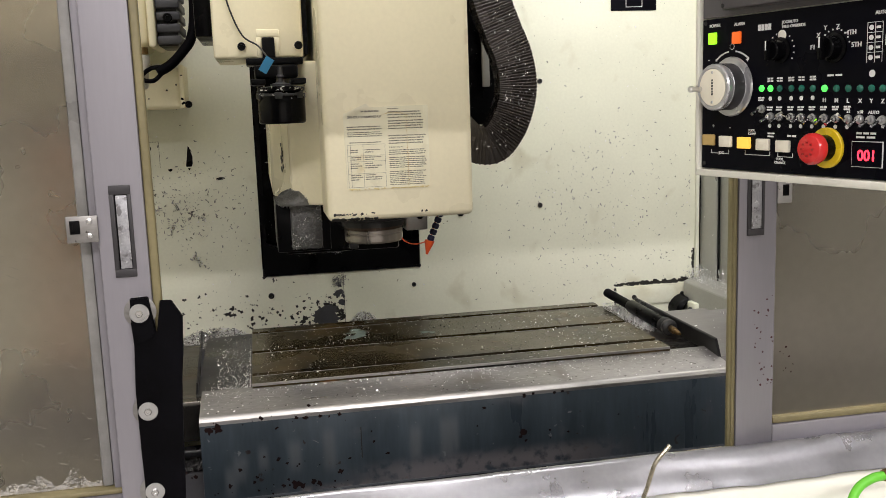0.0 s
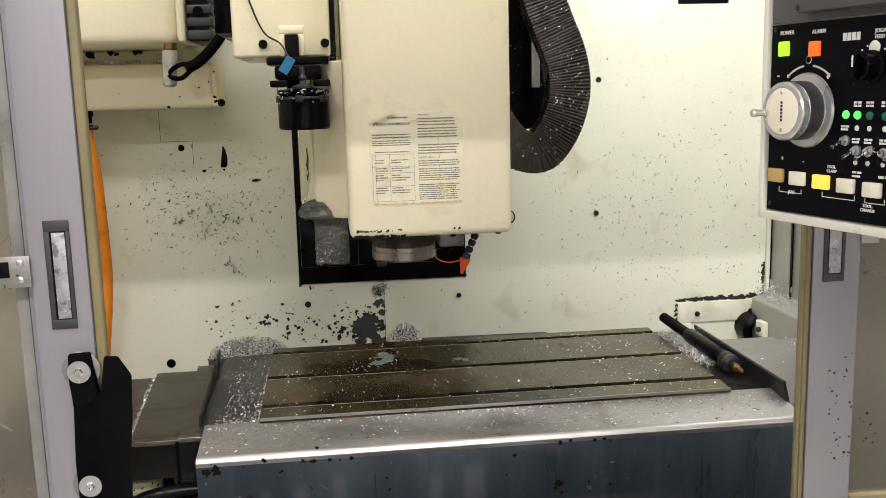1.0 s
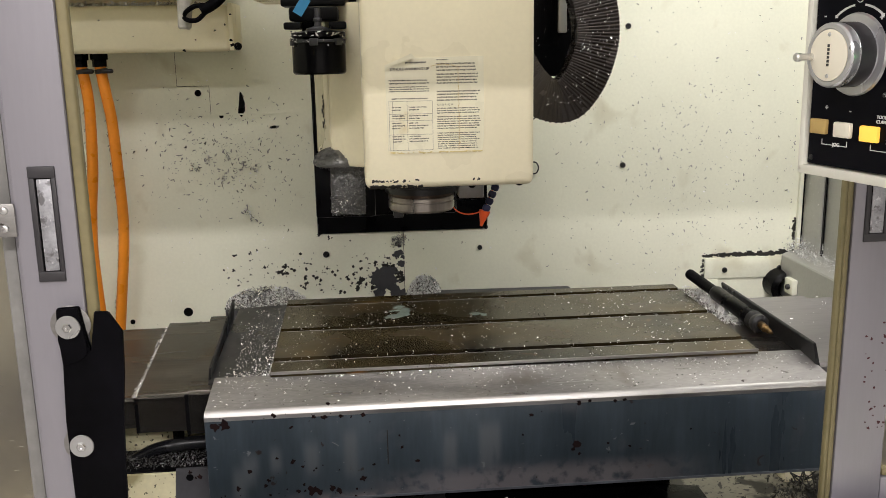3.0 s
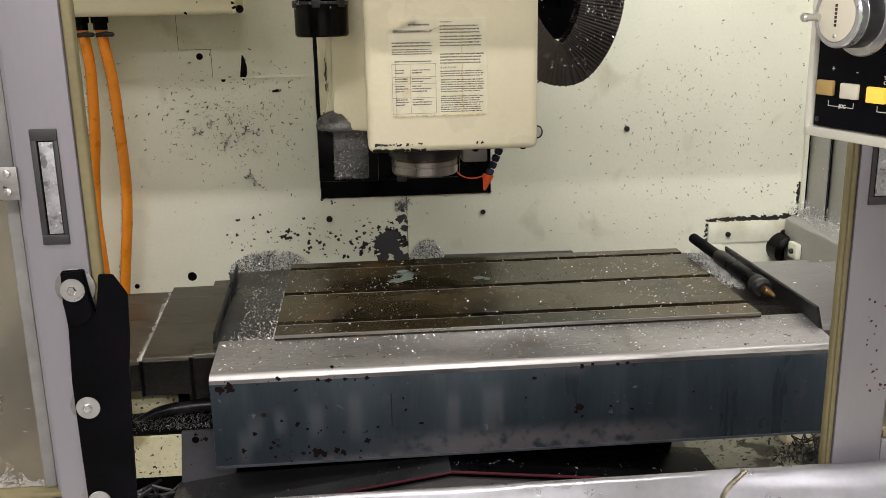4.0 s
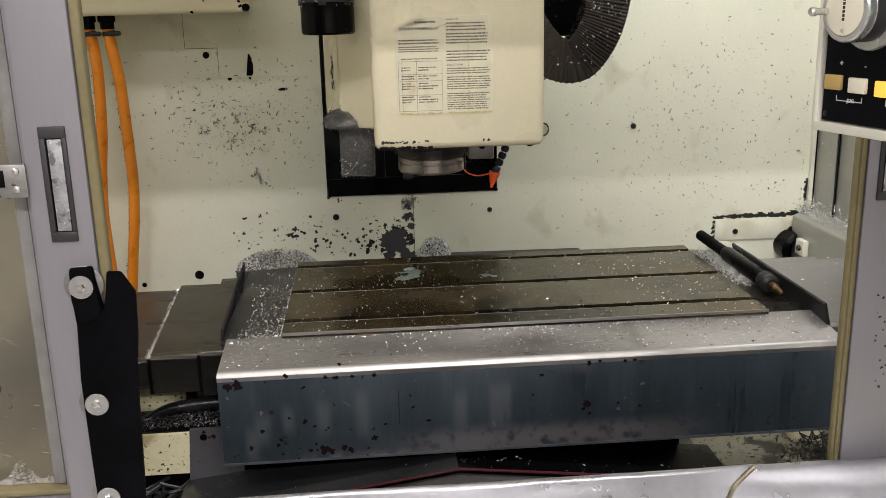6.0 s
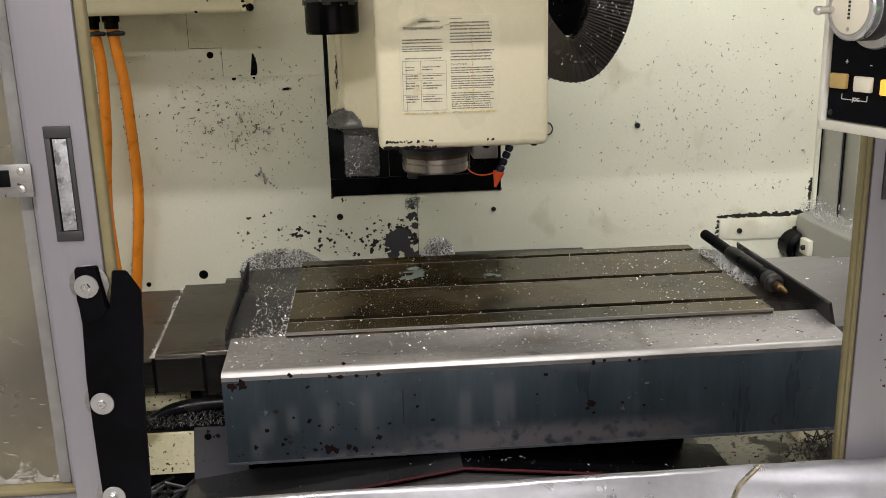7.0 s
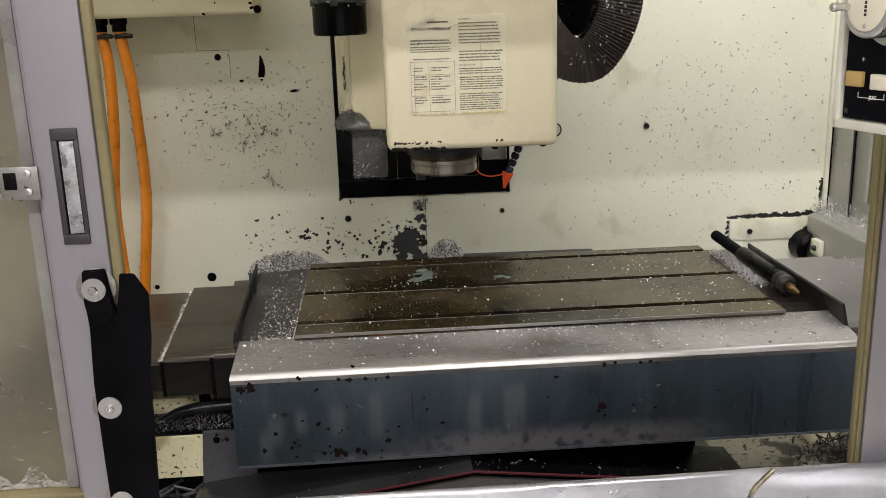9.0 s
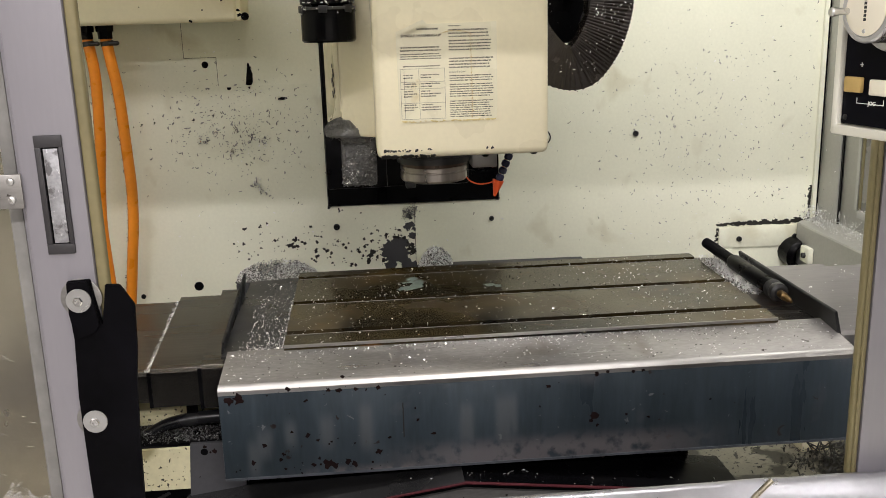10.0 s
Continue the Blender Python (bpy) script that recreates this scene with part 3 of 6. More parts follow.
# low corner panel with a pressed frame
cp = thing("corner_panel", (1.26, -0.004, 0.6), "cream pressed access panel with flaking edges", "access panel")
bm = M()
box(bm, 1.125, 1.392, -0.010, -0.001, 0.725, 0.788, 0.003)
box(bm, 1.125, 1.168, -0.010, -0.001, 0.60, 0.724, 0.003)
part("frame", bm, WALL_PAINT, cp)
part("inner_sheet", box(M(), 1.169, 1.392, -0.004, -0.001, 0.60, 0.724), WALL_PAINT, cp)
for x in (1.184, 1.352):
    b1 = M()
    bolt(b1, (x, -0.010, 0.752), (0, -1, 0), 0.008, 0.006)
    part("bolt", b1, DARK_STEEL, cp)
gl = thing("hose_gland", (1.365, -0.06, 0.70), "black hose gland in the corner", "gland")
part("collar", turned(M(), (1.350, -0.0, 0.708), (0.1, -1, -0.1), [(0.045, 0), (0.045, 0.05), (0.036, 0.06), (0.030, 0.062), (0.028, 0.03)], 20), BLACK, gl)
tag = thing("sign_plate", (1.19, -0.003, 1.66), "small black sign plate with white outline drawing", "sign")
part("plate", box(M(), 1.112, 1.262, -0.004, -0.0005, 1.665, 1.80, 0.001), PANEL_BLACK, tag)
bm = M()
for x0, x1, z0, z1 in ((1.16, 1.215, 1.675, 1.677), (1.16, 1.162, 1.677, 1.70), (1.213, 1.215, 1.677, 1.70), (1.155, 1.22, 1.70, 1.702)):
    box(bm, x0, x1, -0.0048, -0.0036, z0, z1)
part("outline", bm, WHITE_INK, tag)

# bare plate along the foot of the wall, with swarf heaped on it
sp = thing("splash_plate", (0.2, -0.04, 0.5), "bare grey steel splash plate at the wall foot", "splash plate")
part("plate", prism(M(), [(-0.262, 0.50), (0.72, 0.50), (0.72, 0.722), (0.30, 0.726), (0.29, 0.708), (-0.262, 0.706)], "y", -0.056, -0.004, 0.003), PLATE_GREY, sp)
b1 = M()
bolt(b1, (0.02, -0.056, 0.692), (0, -1, 0), 0.009, 0.005)
part("bolt", b1, DARK_STEEL, sp)


def heap(x0, x1, z0, h, seed):
    """A heap of fine swarf against the wall."""
    r = random.Random(seed)
    b = M()
    n, m = 26, 7
    grid = []
    for i in range(n + 1):
        s = i / n
        top = h * (math.sin(math.pi * s) ** 0.5) * (0.85 + 0.5 * noise.noise((s * 6, seed, 0)))
        row = []
        for j in range(m + 1):
            f = j / m
            row.append(b.verts.new((x0 + (x1 - x0) * s, -0.050 + 0.048 * f + r.uniform(-0.002, 0.002), z0 + top * f ** 0.8 + r.uniform(-0.002, 0.002))))
        grid.append(row)
    for i in range(n):
        for j in range(m):
            b.faces.new((grid[i][j], grid[i + 1][j], grid[i + 1][j + 1], grid[i][j + 1]))
    return b


for x0, x1, z0, h, sd in ((-0.262, -0.040, 0.707, 0.047, 5), (0.247, 0.345, 0.708, 0.062, 9)):
    hp = thing("swarf_heap", ((x0 + x1) / 2, -0.03, z0), "heap of fine grey swarf against the wall", "swarf", "swarf heaps")
    part("mound", heap(x0, x1, z0, h, sd), SWARF_GREY, hp, kind="stuff")
    scatter("dark_swarf", lambda r, x0=x0, x1=x1, z0=z0, h=h: ((lambda s, f: (x0 + (x1 - x0) * s, -0.051 + 0.046 * f, z0 + h * math.sin(math.pi * s) ** 0.5 * f ** 0.8 + 0.0015))(r.random(), r.random()), (0, -0.7, 0.7)), 800, 0.004, FLAKE, hp, "dark chips", sd + 1, 0.9)
    scatter("loose_swarf", lambda r, x0=x0, x1=x1, z0=z0, h=h: ((lambda s, f: (x0 + (x1 - x0) * s, -0.050 + 0.046 * f, z0 + h * math.sin(math.pi * s) ** 0.5 * f ** 0.8 + 0.001 + 0.006 * r.random() ** 3))(r.random(), r.random()), (0, -0.7, 0.7)), 3400, 0.0036, SWARF, hp, "loose chips", sd, 0.9)

# ---- moving table ----
def lean(bm, k):
    """Skews a part slightly off square, as the worn covers sit."""
    for v in bm.verts:
        v.co.x -= k * (v.co.y + 1.2)
    return bm


TZ = 0.928
tb = thing("milling_table", (0.36, -1.0, 0.75), "oily steel milling table with three long slots and a blue-grey apron", "machine table")
SLOTS = (-0.815, -0.977, -1.136)
outline = [(-0.776, TZ), (-0.776, TZ - 0.06), (-1.195, TZ - 0.06), (-1.195, TZ)]
for y in SLOTS[::-1]:
    outline += [(y - 0.009, TZ), (y - 0.009, TZ - 0.018), (y - 0.015, TZ - 0.018), (y - 0.015, TZ - 0.032),
                (y + 0.015, TZ - 0.032), (y + 0.015, TZ - 0.018), (y + 0.009, TZ - 0.018), (y + 0.009, TZ)]
part("slotted_top", prism(M(), outline, "x", -0.030, 0.760), TABLE_STEEL, tb)
part("back_rail", box(M(), -0.03, 0.76, -0.776, -0.745, TZ - 0.06, TZ - 0.012, 0.003), DARK_STEEL, tb)
for y in SLOTS:
    bm = M()
    box(bm, -0.026, 0.756, y - 0.0108, y - 0.0092, TZ - 0.001, TZ + 0.0004)
    part("slot_edge", bm, EDGE_STEEL, tb, "worn bright slot edge")
part("front_edge", box(M(), -0.03, 0.76, -1.1968, -1.1940, TZ - 0.004, TZ + 0.0008, 0.0006), EDGE_STEEL, tb, "worn bright front edge")
part("left_tray", prism(M(), [(-0.127, TZ - 0.014), (-0.031, TZ - 0.010), (-0.031, TZ - 0.03), (-0.127, TZ - 0.03)], "y", -1.19, -0.775), DARK_STEEL, tb)
part("left_lip", lean(prism(M(), [(-0.131, TZ - 0.040), (-0.127, TZ - 0.040), (-0.1225, TZ + 0.004), (-0.1260, TZ + 0.006)], "y", -1.175, -0.775, 0.001), 0.03), DARK_STEEL, tb, "folded dark steel lip")
part("right_tray", prism(M(), [(0.761, TZ - 0.010), (0.842, TZ - 0.014), (0.842, TZ - 0.03), (0.761, TZ - 0.03)], "y", -1.19, -0.775), COVER_STEEL, tb)
part("right_lip", prism(M(), [(0.846, TZ - 0.034), (0.840, TZ - 0.034), (0.828, TZ + 0.022), (0.832, TZ + 0.024)], "y", -1.245, -0.86, 0.001), DARK_STEEL, tb, "folded dark steel lip")
apron = [(-1.188, TZ - 0.007), (-1.294, TZ - 0.019), (-1.301, TZ - 0.021), (-1.305, TZ - 0.025), (-1.3045, TZ - 0.031), (-1.302, TZ - 0.031), (-1.300, TZ - 0.026), (-1.292, TZ - 0.023), (-1.188, TZ - 0.011)]
part("apron_top", prism(M(), apron, "x", -0.117, 0.838), STRIP_STEEL, tb, "scuffed bare steel apron top")
bm = M()
rk = random.Random(66)
for k in range(9):
    x, f, ln, a = rk.uniform(-0.08, 0.78), rk.random(), rk.uniform(0.01, 0.07), rk.gauss(0, 0.18)
    y0 = -1.195 - 0.09 * f
    y1 = max(-1.29, min(-1.192, y0 + ln * a))
    za, zb = TZ - 0.0073 - 0.1132 * (-1.188 - y0), TZ - 0.0073 - 0.1132 * (-1.188 - y1)
    w = rk.uniform(0.0002, 0.0006)
    q = [bm.verts.new(v) for v in ((x, y0 - w, za + 0.0006), (x + ln, y1 - w, zb + 0.0006), (x + ln, y1 + w, zb + 0.0006), (x, y0 + w, za + 0.0006))]
    bm.faces.new(q)
part("scratches", bm, CHROME, tb, "fine bright scratches", "stuff")
part("apron_bend", prism(M(), [(-1.2945, TZ - 0.0187), (-1.3015, TZ - 0.0205), (-1.3058, TZ - 0.025), (-1.3062, TZ - 0.031), (-1.304, TZ - 0.031), (-1.301, TZ - 0.023)], "x", -0.1172, 0.8382), EDGE_STEEL, tb, "worn bright bend")
bm = M()
box(bm, -0.117, 0.838, -1.306, -1.302, 0.763, TZ - 0.0305, 0.0008)
part("apron_front", bm, BLUE_PAINT, tb, "slate blue painted front sheet with rust spots")
part("apron_end", box(M(), -0.117, -0.114, -1.302, -1.19, 0.763, TZ - 0.03), BLUE_PAINT, tb)
part("apron_end", box(M(), 0.835, 0.838, -1.302, -1.19, 0.763, TZ - 0.03), BLUE_PAINT, tb)
bm = M()
rg = random.Random(31)
for x, z, r in ((-0.102, 0.889, 0.009), (-0.088, 0.8905, 0.009), (0.035, 0.781, 0.008), (0.043, 0.778, 0.007), (0.064, 0.783, 0.006), (0.073, 0.778, 0.006), (0.109, 0.795, 0.006), (0.432, 0.832, 0.009), (0.428, 0.823, 0.004),
                (0.437, 0.815, 0.003), (0.435, 0.897, 0.004), (0.452, 0.899, 0.004), (0.49, 0.897, 0.003), (0.505, 0.898, 0.003), (0.165, 0.86, 0.002), (0.168, 0.842, 0.003), (-0.075, 0.79, 0.004), (-0.03, 0.80, 0.003), (0.35, 0.85, 0.002), (0.61, 0.845, 0.002), (0.04, 0.897, 0.004), (0.055, 0.895, 0.005), (0.08, 0.896, 0.004)):
    blob(bm, (x, -1.306, z), (1, 0, 0), (0, 0, 1), r, rg, (0, -1, 0), 0.0004, 11)
for _ in range(60):
    blob(bm, (rg.choice((0.05, 0.09, -0.09, 0.43, 0.03)) + rg.gauss(0, 0.05), -1.306, rg.choice((0.775, 0.775, 0.895, 0.82)) + rg.gauss(0, 0.008)), (1, 0, 0), (0, 0, 1), 0.0008 + 0.004 * rg.random() ** 3, rg, (0, -1, 0), 0.0004)
part("rust_spotting", bm, RUST_DARK, tb, "dark rust spots", "stuff")
part("apron_hem", box(M(), -0.1165, 0.8375, -1.3068, -1.3055, 0.7628, 0.7665), WORN_BLUE, tb, "scuffed lower hem")
part("run_mark", box(M(), 0.1462, 0.1478, -1.3064, -1.3058, 0.815, 0.870), FLAKE, tb)
bm = M()
for k in range(11):
    blob(bm, (0.165 + 0.034 * rg.random(), -0.925 + 0.075 * rg.random(), TZ), (1, 0, 0), (0.3, 1, 0), rg.uniform(0.006, 0.018), rg, (0, 0, 1), 0.0004, 17)
for k in range(4):
    blob(bm, (0.315 + 0.03 * rg.random(), -0.935 + 0.02 * rg.random(), TZ), (1, 0, 0), (0, 1, 0), rg.uniform(0.005, 0.011), rg, (0, 0, 1), 0.0004, 15)
part("coolant_stain", bm, COOLANT, tb, "pale dried coolant stain", "stuff")

scatter("table_swarf", lambda r: ((r.uniform(-0.02, 0.75), r.uniform(-1.19, -0.78), TZ), (0, 0, 1)), 1500, 0.0026, SWARF, tb, "scattered silver chips", 41, 0.6)
scatter("tray_swarf", lambda r: ((max(-0.118, -0.034 - abs(r.gauss(0, 0.04)) * r.random()), r.uniform(-1.18, -0.80), TZ - 0.0105), (0, 0, 1)), 450, 0.0022, SWARF_GREY, tb, "silver chips in the tray", 42, 0.6)
scatter("tray_swarf", lambda r: ((min(-0.034, max(-0.118, r.choice((-0.036, -0.042, -0.072, -0.078)) + r.gauss(0, 0.013))), -1.18 + 0.38 * r.random() ** 1.7, TZ - 0.0102), (0, 0, 1)), 900, 0.0024, SWARF, tb, "bright chips in the tray", 47, 0.7)
scatter("tray_swarf", lambda r: ((0.795 + r.gauss(0, 0.013) - 0.02 * 0, -0.80 - 0.24 * r.random(), TZ - 0.010 + 0.012 * r.random() ** 2), (0, 0, 1)), 2600, 0.0034, SWARF, tb, "bright swarf in the tray", 43, 0.9)
scatter("apron_swarf", lambda r: (lambda f: ((r.uniform(-0.11, 0.83), -1.20 - 0.09 * f, TZ - 0.0085 - 0.0113 * f), (0, 0, 1)))(r.random() ** 1.3), 1200, 0.0026, SWARF, tb, "scattered silver chips", 44, 0.6)
scatter("apron_swarf", lambda r: (lambda f: ((r.uniform(-0.11, 0.83), -1.20 - 0.09 * f, TZ - 0.0085 - 0.0113 * f), (0, 0, 1)))(r.random()), 420, 0.0022, FLAKE, tb, "fine dark chips", 48, 0.4)
scatter("edge_swarf", lambda r: ((r.uniform(0.05, 0.55), -1.199 - 0.006 * r.random(), TZ - 0.008), (0, 0, 1)), 260, 0.0026, SWARF, tb, "chips along the front edge", 45, 0.7)
scatter("slot_swarf", lambda r: ((r.uniform(-0.03, 0.75), r.choice(SLOTS) + r.uniform(-0.006, 0.006), TZ - 0.017), (0, 0, 1)), 260, 0.003, SWARF, tb, "chips in the slots", 46, 0.7)

gun = thing("blow_gun_wand", (0.80, -0.97, TZ), "black air wand with a brass tip lying in the tray", "air wand")
gp0, gp1, gp2 = Vector((0.792, -0.785, TZ + 0.022)), Vector((0.806, -1.075, TZ + 0.010)), Vector((0.808, -1.165, TZ + 0.006))
part("tube", tube(M(), [gp0, gp0.lerp(gp1, 0.5), gp1], 0.0105, 14), RUBBER, gun)
dv = (gp2 - gp1).normalized()
part("grip", turned(M(), gp0.lerp(gp1, 0.42), gp1 - gp0, [(0.0115, 0), (0.0145, 0.01), (0.0145, 0.15), (0.012, 0.16)], 16), BLACK, gun)
part("collar", turned(M(), gp1 - dv * 0.012, dv, [(0.012, 0), (0.0165, 0.004), (0.0165, 0.018), (0.0155, 0.020), (0.0165, 0.022), (0.0165, 0.032), (0.011, 0.036)], 18), DARK_STEEL, gun)
part("nipple", turned(M(), gp1 + dv * 0.024, dv, [(0.007, 0), (0.007, 0.016), (0.0045, 0.018), (0.0056, 0.023), (0.0042, 0.026), (0.005, 0.031), (0.0036, 0.034), (0.0025, 0.040)], 14), BRASS, gun)

# telescopic covers beside the table
cv = thing("way_cover", (-0.25, -1.03, 0.83), "brushed steel telescopic way cover in overlapping sections", "way cover")
for x0, x1, dz, yb in ((-0.475, -0.400, -0.012, -0.85), (-0.415, -0.222, -0.006, -0.845), (-0.232, -0.146, 0.0, -0.835), (-0.1555, -0.119, 0.004, -0.815)):
    zt = 0.908 + dz
    yf = -1.217 - dz
    prof = [(yb, zt), (yf + 0.006, zt), (yf, zt - 0.005), (yf, 0.848 - dz), (yf + 0.003, 0.848 - dz), (yf + 0.003, zt - 0.006), (yb, zt - 0.004)]
    part("section", lean(prism(M(), prof, "x", x0, x1), 0.055), COVER_STEEL, cv)
    part("wiper", lean(prism(M(), [(yf - 0.001, 0.848 - dz), (yf - 0.001, zt - 0.003), (yf + 0.002, zt - 0.003), (yf + 0.002, 0.848 - dz)], "x", x0 - 0.0045, x0 + 0.001), 0.055), BLACK, cv)
    part("bent_edge", lean(prism(M(), [(yf - 0.0006, zt - 0.0045), (yf + 0.0012, zt - 0.0016), (yf + 0.0032, zt + 0.0004), (yf + 0.0032, zt - 0.001), (yf + 0.0015, zt - 0.0045)], "x", x0 + 0.001, x1 - 0.001), 0.055), COVER_STEEL, cv, "worn bright bend")
scatter("cover_swarf", lambda r: (lambda y: ((-0.2355 - 0.055 * (y + 1.2) + r.gauss(0, 0.0022), y, 0.9035), (0, 0, 1)))(-1.21 + 0.36 * r.random() ** 1.3), 900, 0.0028, SWARF, cv, "chips along the joints", 51, 0.7)
cv = thing("way_cover", (1.1, -1.0, 0.83), "brushed steel telescopic way cover beside the table", "way cover")
for x0, x1, dz in ((0.846, 1.03, 0.0), (1.02, 1.20, -0.006), (1.19, 1.33, -0.012)):
    zt = 0.898 + dz
    part("section", prism(M(), [(-0.80, zt), (-1.19, zt), (-1.196, zt - 0.006), (-1.196, 0.84), (-1.192, 0.84), (-1.192, zt - 0.008), (-0.80, zt - 0.004)], "x", x0, x1), SIDE_STEEL, cv)
scatter("cover_swarf", lambda r: ((r.uniform(0.87, 1.25), r.uniform(-1.18, -0.81), 0.897), (0, 0, 1)), 120, 0.004, SWARF, cv, "a few chips", 52, 0.6)

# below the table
# plain black blocks fill the space below the table
solo("saddle", box(M(), -0.10, 0.62, -1.205, -0.78, 0.56, 0.866, 0.01), BLACK, "black cast saddle carrying the table", "saddle")
solo("saddle_slide", box(M(), -0.42, 0.655, -1.15, -0.84, 0.352, 0.60, 0.008), BLACK, "black machine bed under the saddle", "machine bed")
roof = [(-0.195, 0.693), (0.233, 0.752), (0.66, 0.704)]
rc = thing("saddle_apron", (0.2, -1.3, 0.6), "peaked dark steel way cover, top blackened for shade, with a red wiper edge", "way cover")
bm = M()
fr = [(x, -1.34, z) for x, z in roof]
bk = [(x, -1.216, z - 0.002) for x, z in roof]
up = [bm.verts.new(p) for p in fr + bk]
dn = [bm.verts.new((p[0], p[1], p[2] - 0.006)) for p in fr + bk]
for q in ((0, 1, 4, 3), (1, 2, 5, 4)):
    bm.faces.new([up[k] for k in q])
    bm.faces.new([dn[k] for k in q[::-1]])
for q in ((0, 1), (1, 2), (2, 5), (5, 4), (4, 3), (3, 0)):
    bm.faces.new((up[q[0]], up[q[1]], dn[q[1]], dn[q[0]]))
# black top and dark sheet carry the shade under the apron in their colour
part("shade_black_top", bm, BLACK, rc)
part("shade_dark_sheet", prism(M(), [(-0.194, 0.6945), (0.232, 0.7535), (0.232, 0.752), (-0.194, 0.693)], "y", -1.339, -1.216), DARK_STEEL, rc, "steel sheet darkened for the shade under the table")
part("front_sheet", prism(M(), [(x, z - 0.011) for x, z in roof] + [(0.66, 0.50), (-0.195, 0.50)], "y", -1.337, -1.331), STRIP_STEEL, rc, "brushed bare steel front")
part("wiper_edge", prism(M(), [(x, z + 0.0014) for x, z in roof] + [(x, z - 0.0002) for x, z in roof[::-1]], "y", -1.3435, -1.3375), RED_TRIM, rc, "red rubber wiper edge")
part("side_sheet", prism(M(), [(-1.335, 0.686), (-1.218, 0.684), (-1.218, 0.45), (-1.335, 0.45)], "x", -0.195, -0.19), PLATE_GREY, rc)
scatter("cover_swarf", lambda r: (lambda s: ((0.233 + 0.4 * s, -1.338 + 0.05 * r.random(), 0.7525 - abs(s) * (0.0555 if s < 0 else 0.045)), (0, 0, 1)))(r.uniform(-1, 1)), 90, 0.0024, SWARF, rc, "chips on the cover", 53, 0.6)
gp = thing("guard_plate", (-0.14, -1.21, 0.7), "dull grey bolted guard plate", "guard plate")
part("plate", prism(M(), [(-0.183, 0.782), (-0.102, 0.782), (-0.102, 0.69), (-0.190, 0.69)], "y", -1.214, -1.206, 0.001), PLATE_GREY, gp)
for x in (-0.162, -0.112):
    part("bolt_hole", turned(M(), (x, -1.210, 0.768), (0, -1, 0), [(0.0058, 0), (0.0058, 0.0046)], 12), BLACK, gp)
sh = thing("chip_tray", (-0.28, -1.1, 0.76), "black ledge heaped with fine swarf", "chip tray")
part("ledge", box(M(), -0.50, -0.104, -1.205, -0.96, 0.768, 0.778, 0.002), BLACK, sh)
part("riser", box(M(), -0.50, -0.104, -1.126, -1.118, 0.7785, 0.846, 0.001), CREAM_DIRTY, sh, "oil-spotted cream sheet")
scatter("fine_swarf", lambda r: ((r.uniform(-0.45, -0.115), r.uniform(-1.20, -1.13), 0.779 + 0.005 * r.random()), (0, 0, 1)), 3000, 0.0022, SWARF_GREY, sh, "fine grey chips", 54, 0.8)
scatter("fine_swarf", lambda r: ((r.uniform(-0.45, -0.115), r.uniform(-1.20, -1.13), 0.780 + 0.005 * r.random()), (0, 0, 1)), 500, 0.002, SWARF, sh, "fine bright chips", 55, 0.8)
part("front_sheet", box(M(), -0.50, -0.177, -1.212, -1.2055, 0.706, 0.7755), CREAM_DIRTY, sh, "oil-spotted cream sheet")
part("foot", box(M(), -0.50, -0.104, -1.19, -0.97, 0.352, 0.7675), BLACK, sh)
hs = thing("table_hose", (-0.2, -1.15, 0.78), "black flexible hose running to the table", "hose")
part("hose", tube(M(), [(-0.37, -1.15, 0.735), (-0.30, -1.15, 0.752), (-0.262, -1.15, 0.772), (-0.225, -1.15, 0.790), (-0.18, -1.15, 0.7975), (-0.125, -1.15, 0.799), (-0.09, -1.15, 0.80)], 0.0105, 14), HOSE_BLACK, hs)
part("ferrule", turned(M(), (-0.195, -1.15, 0.7965), (1, 0, 0.05), [(0.0108, 0), (0.0113, 0.003), (0.0113, 0.014), (0.0108, 0.016)], 16), DARK_STEEL, hs)
part("clip", box(M(), -0.196, -0.178, -1.153, -1.147, 0.798, 0.835, 0.002), BLACK, hs)
solo("support_block", box(M(), 1.134, 1.205, -0.57, -0.50, 0.352, 0.47, 0.004), CREAM, "cream painted support block", "block")
bm = M()
rr2 = random.Random(77)
for k in range(24):
    c = Vector((1.22 + rr2.gauss(0, 0.055), -0.63 + rr2.gauss(0, 0.04), 0.360))
    tube(bm, [c + Vector((rr2.gauss(0, 0.02), rr2.gauss(0, 0.02), rr2.uniform(0, 0.05))) for _ in range(4)], 0.0016, 5, 4)
solo("tangled_swarf", bm, FLAKE, "dark tangled swarf on the pan floor", "swarf", kind="stuff")
bm = M()
for k in range(22):
    c = Vector((0.72 + rr2.gauss(0, 0.05), -1.15 + rr2.gauss(0, 0.06), 0.37))
    tube(bm, [c + Vector((rr2.gauss(0, 0.03), rr2.gauss(0, 0.03), rr2.uniform(0, 0.08))) for _ in range(4)], 0.0014, 5, 4)
solo("tangled_swarf", bm, DARK_STEEL, "dark tangled swarf on the pan floor", "swarf", kind="stuff")
bm = M()
for k in range(26):
    c = Vector((-0.27 + rr2.gauss(0, 0.04), -1.24 + rr2.gauss(0, 0.02), 0.67))
    tube(bm, [c + Vector((rr2.gauss(0, 0.04), rr2.gauss(0, 0.03), rr2.uniform(-0.05, 0.03))) for _ in range(4)], 0.003, 6, 4)
solo("tangled_swarf", bm, DARK_STEEL, "oily tangled swarf below the ledge", "swarf", kind="stuff")

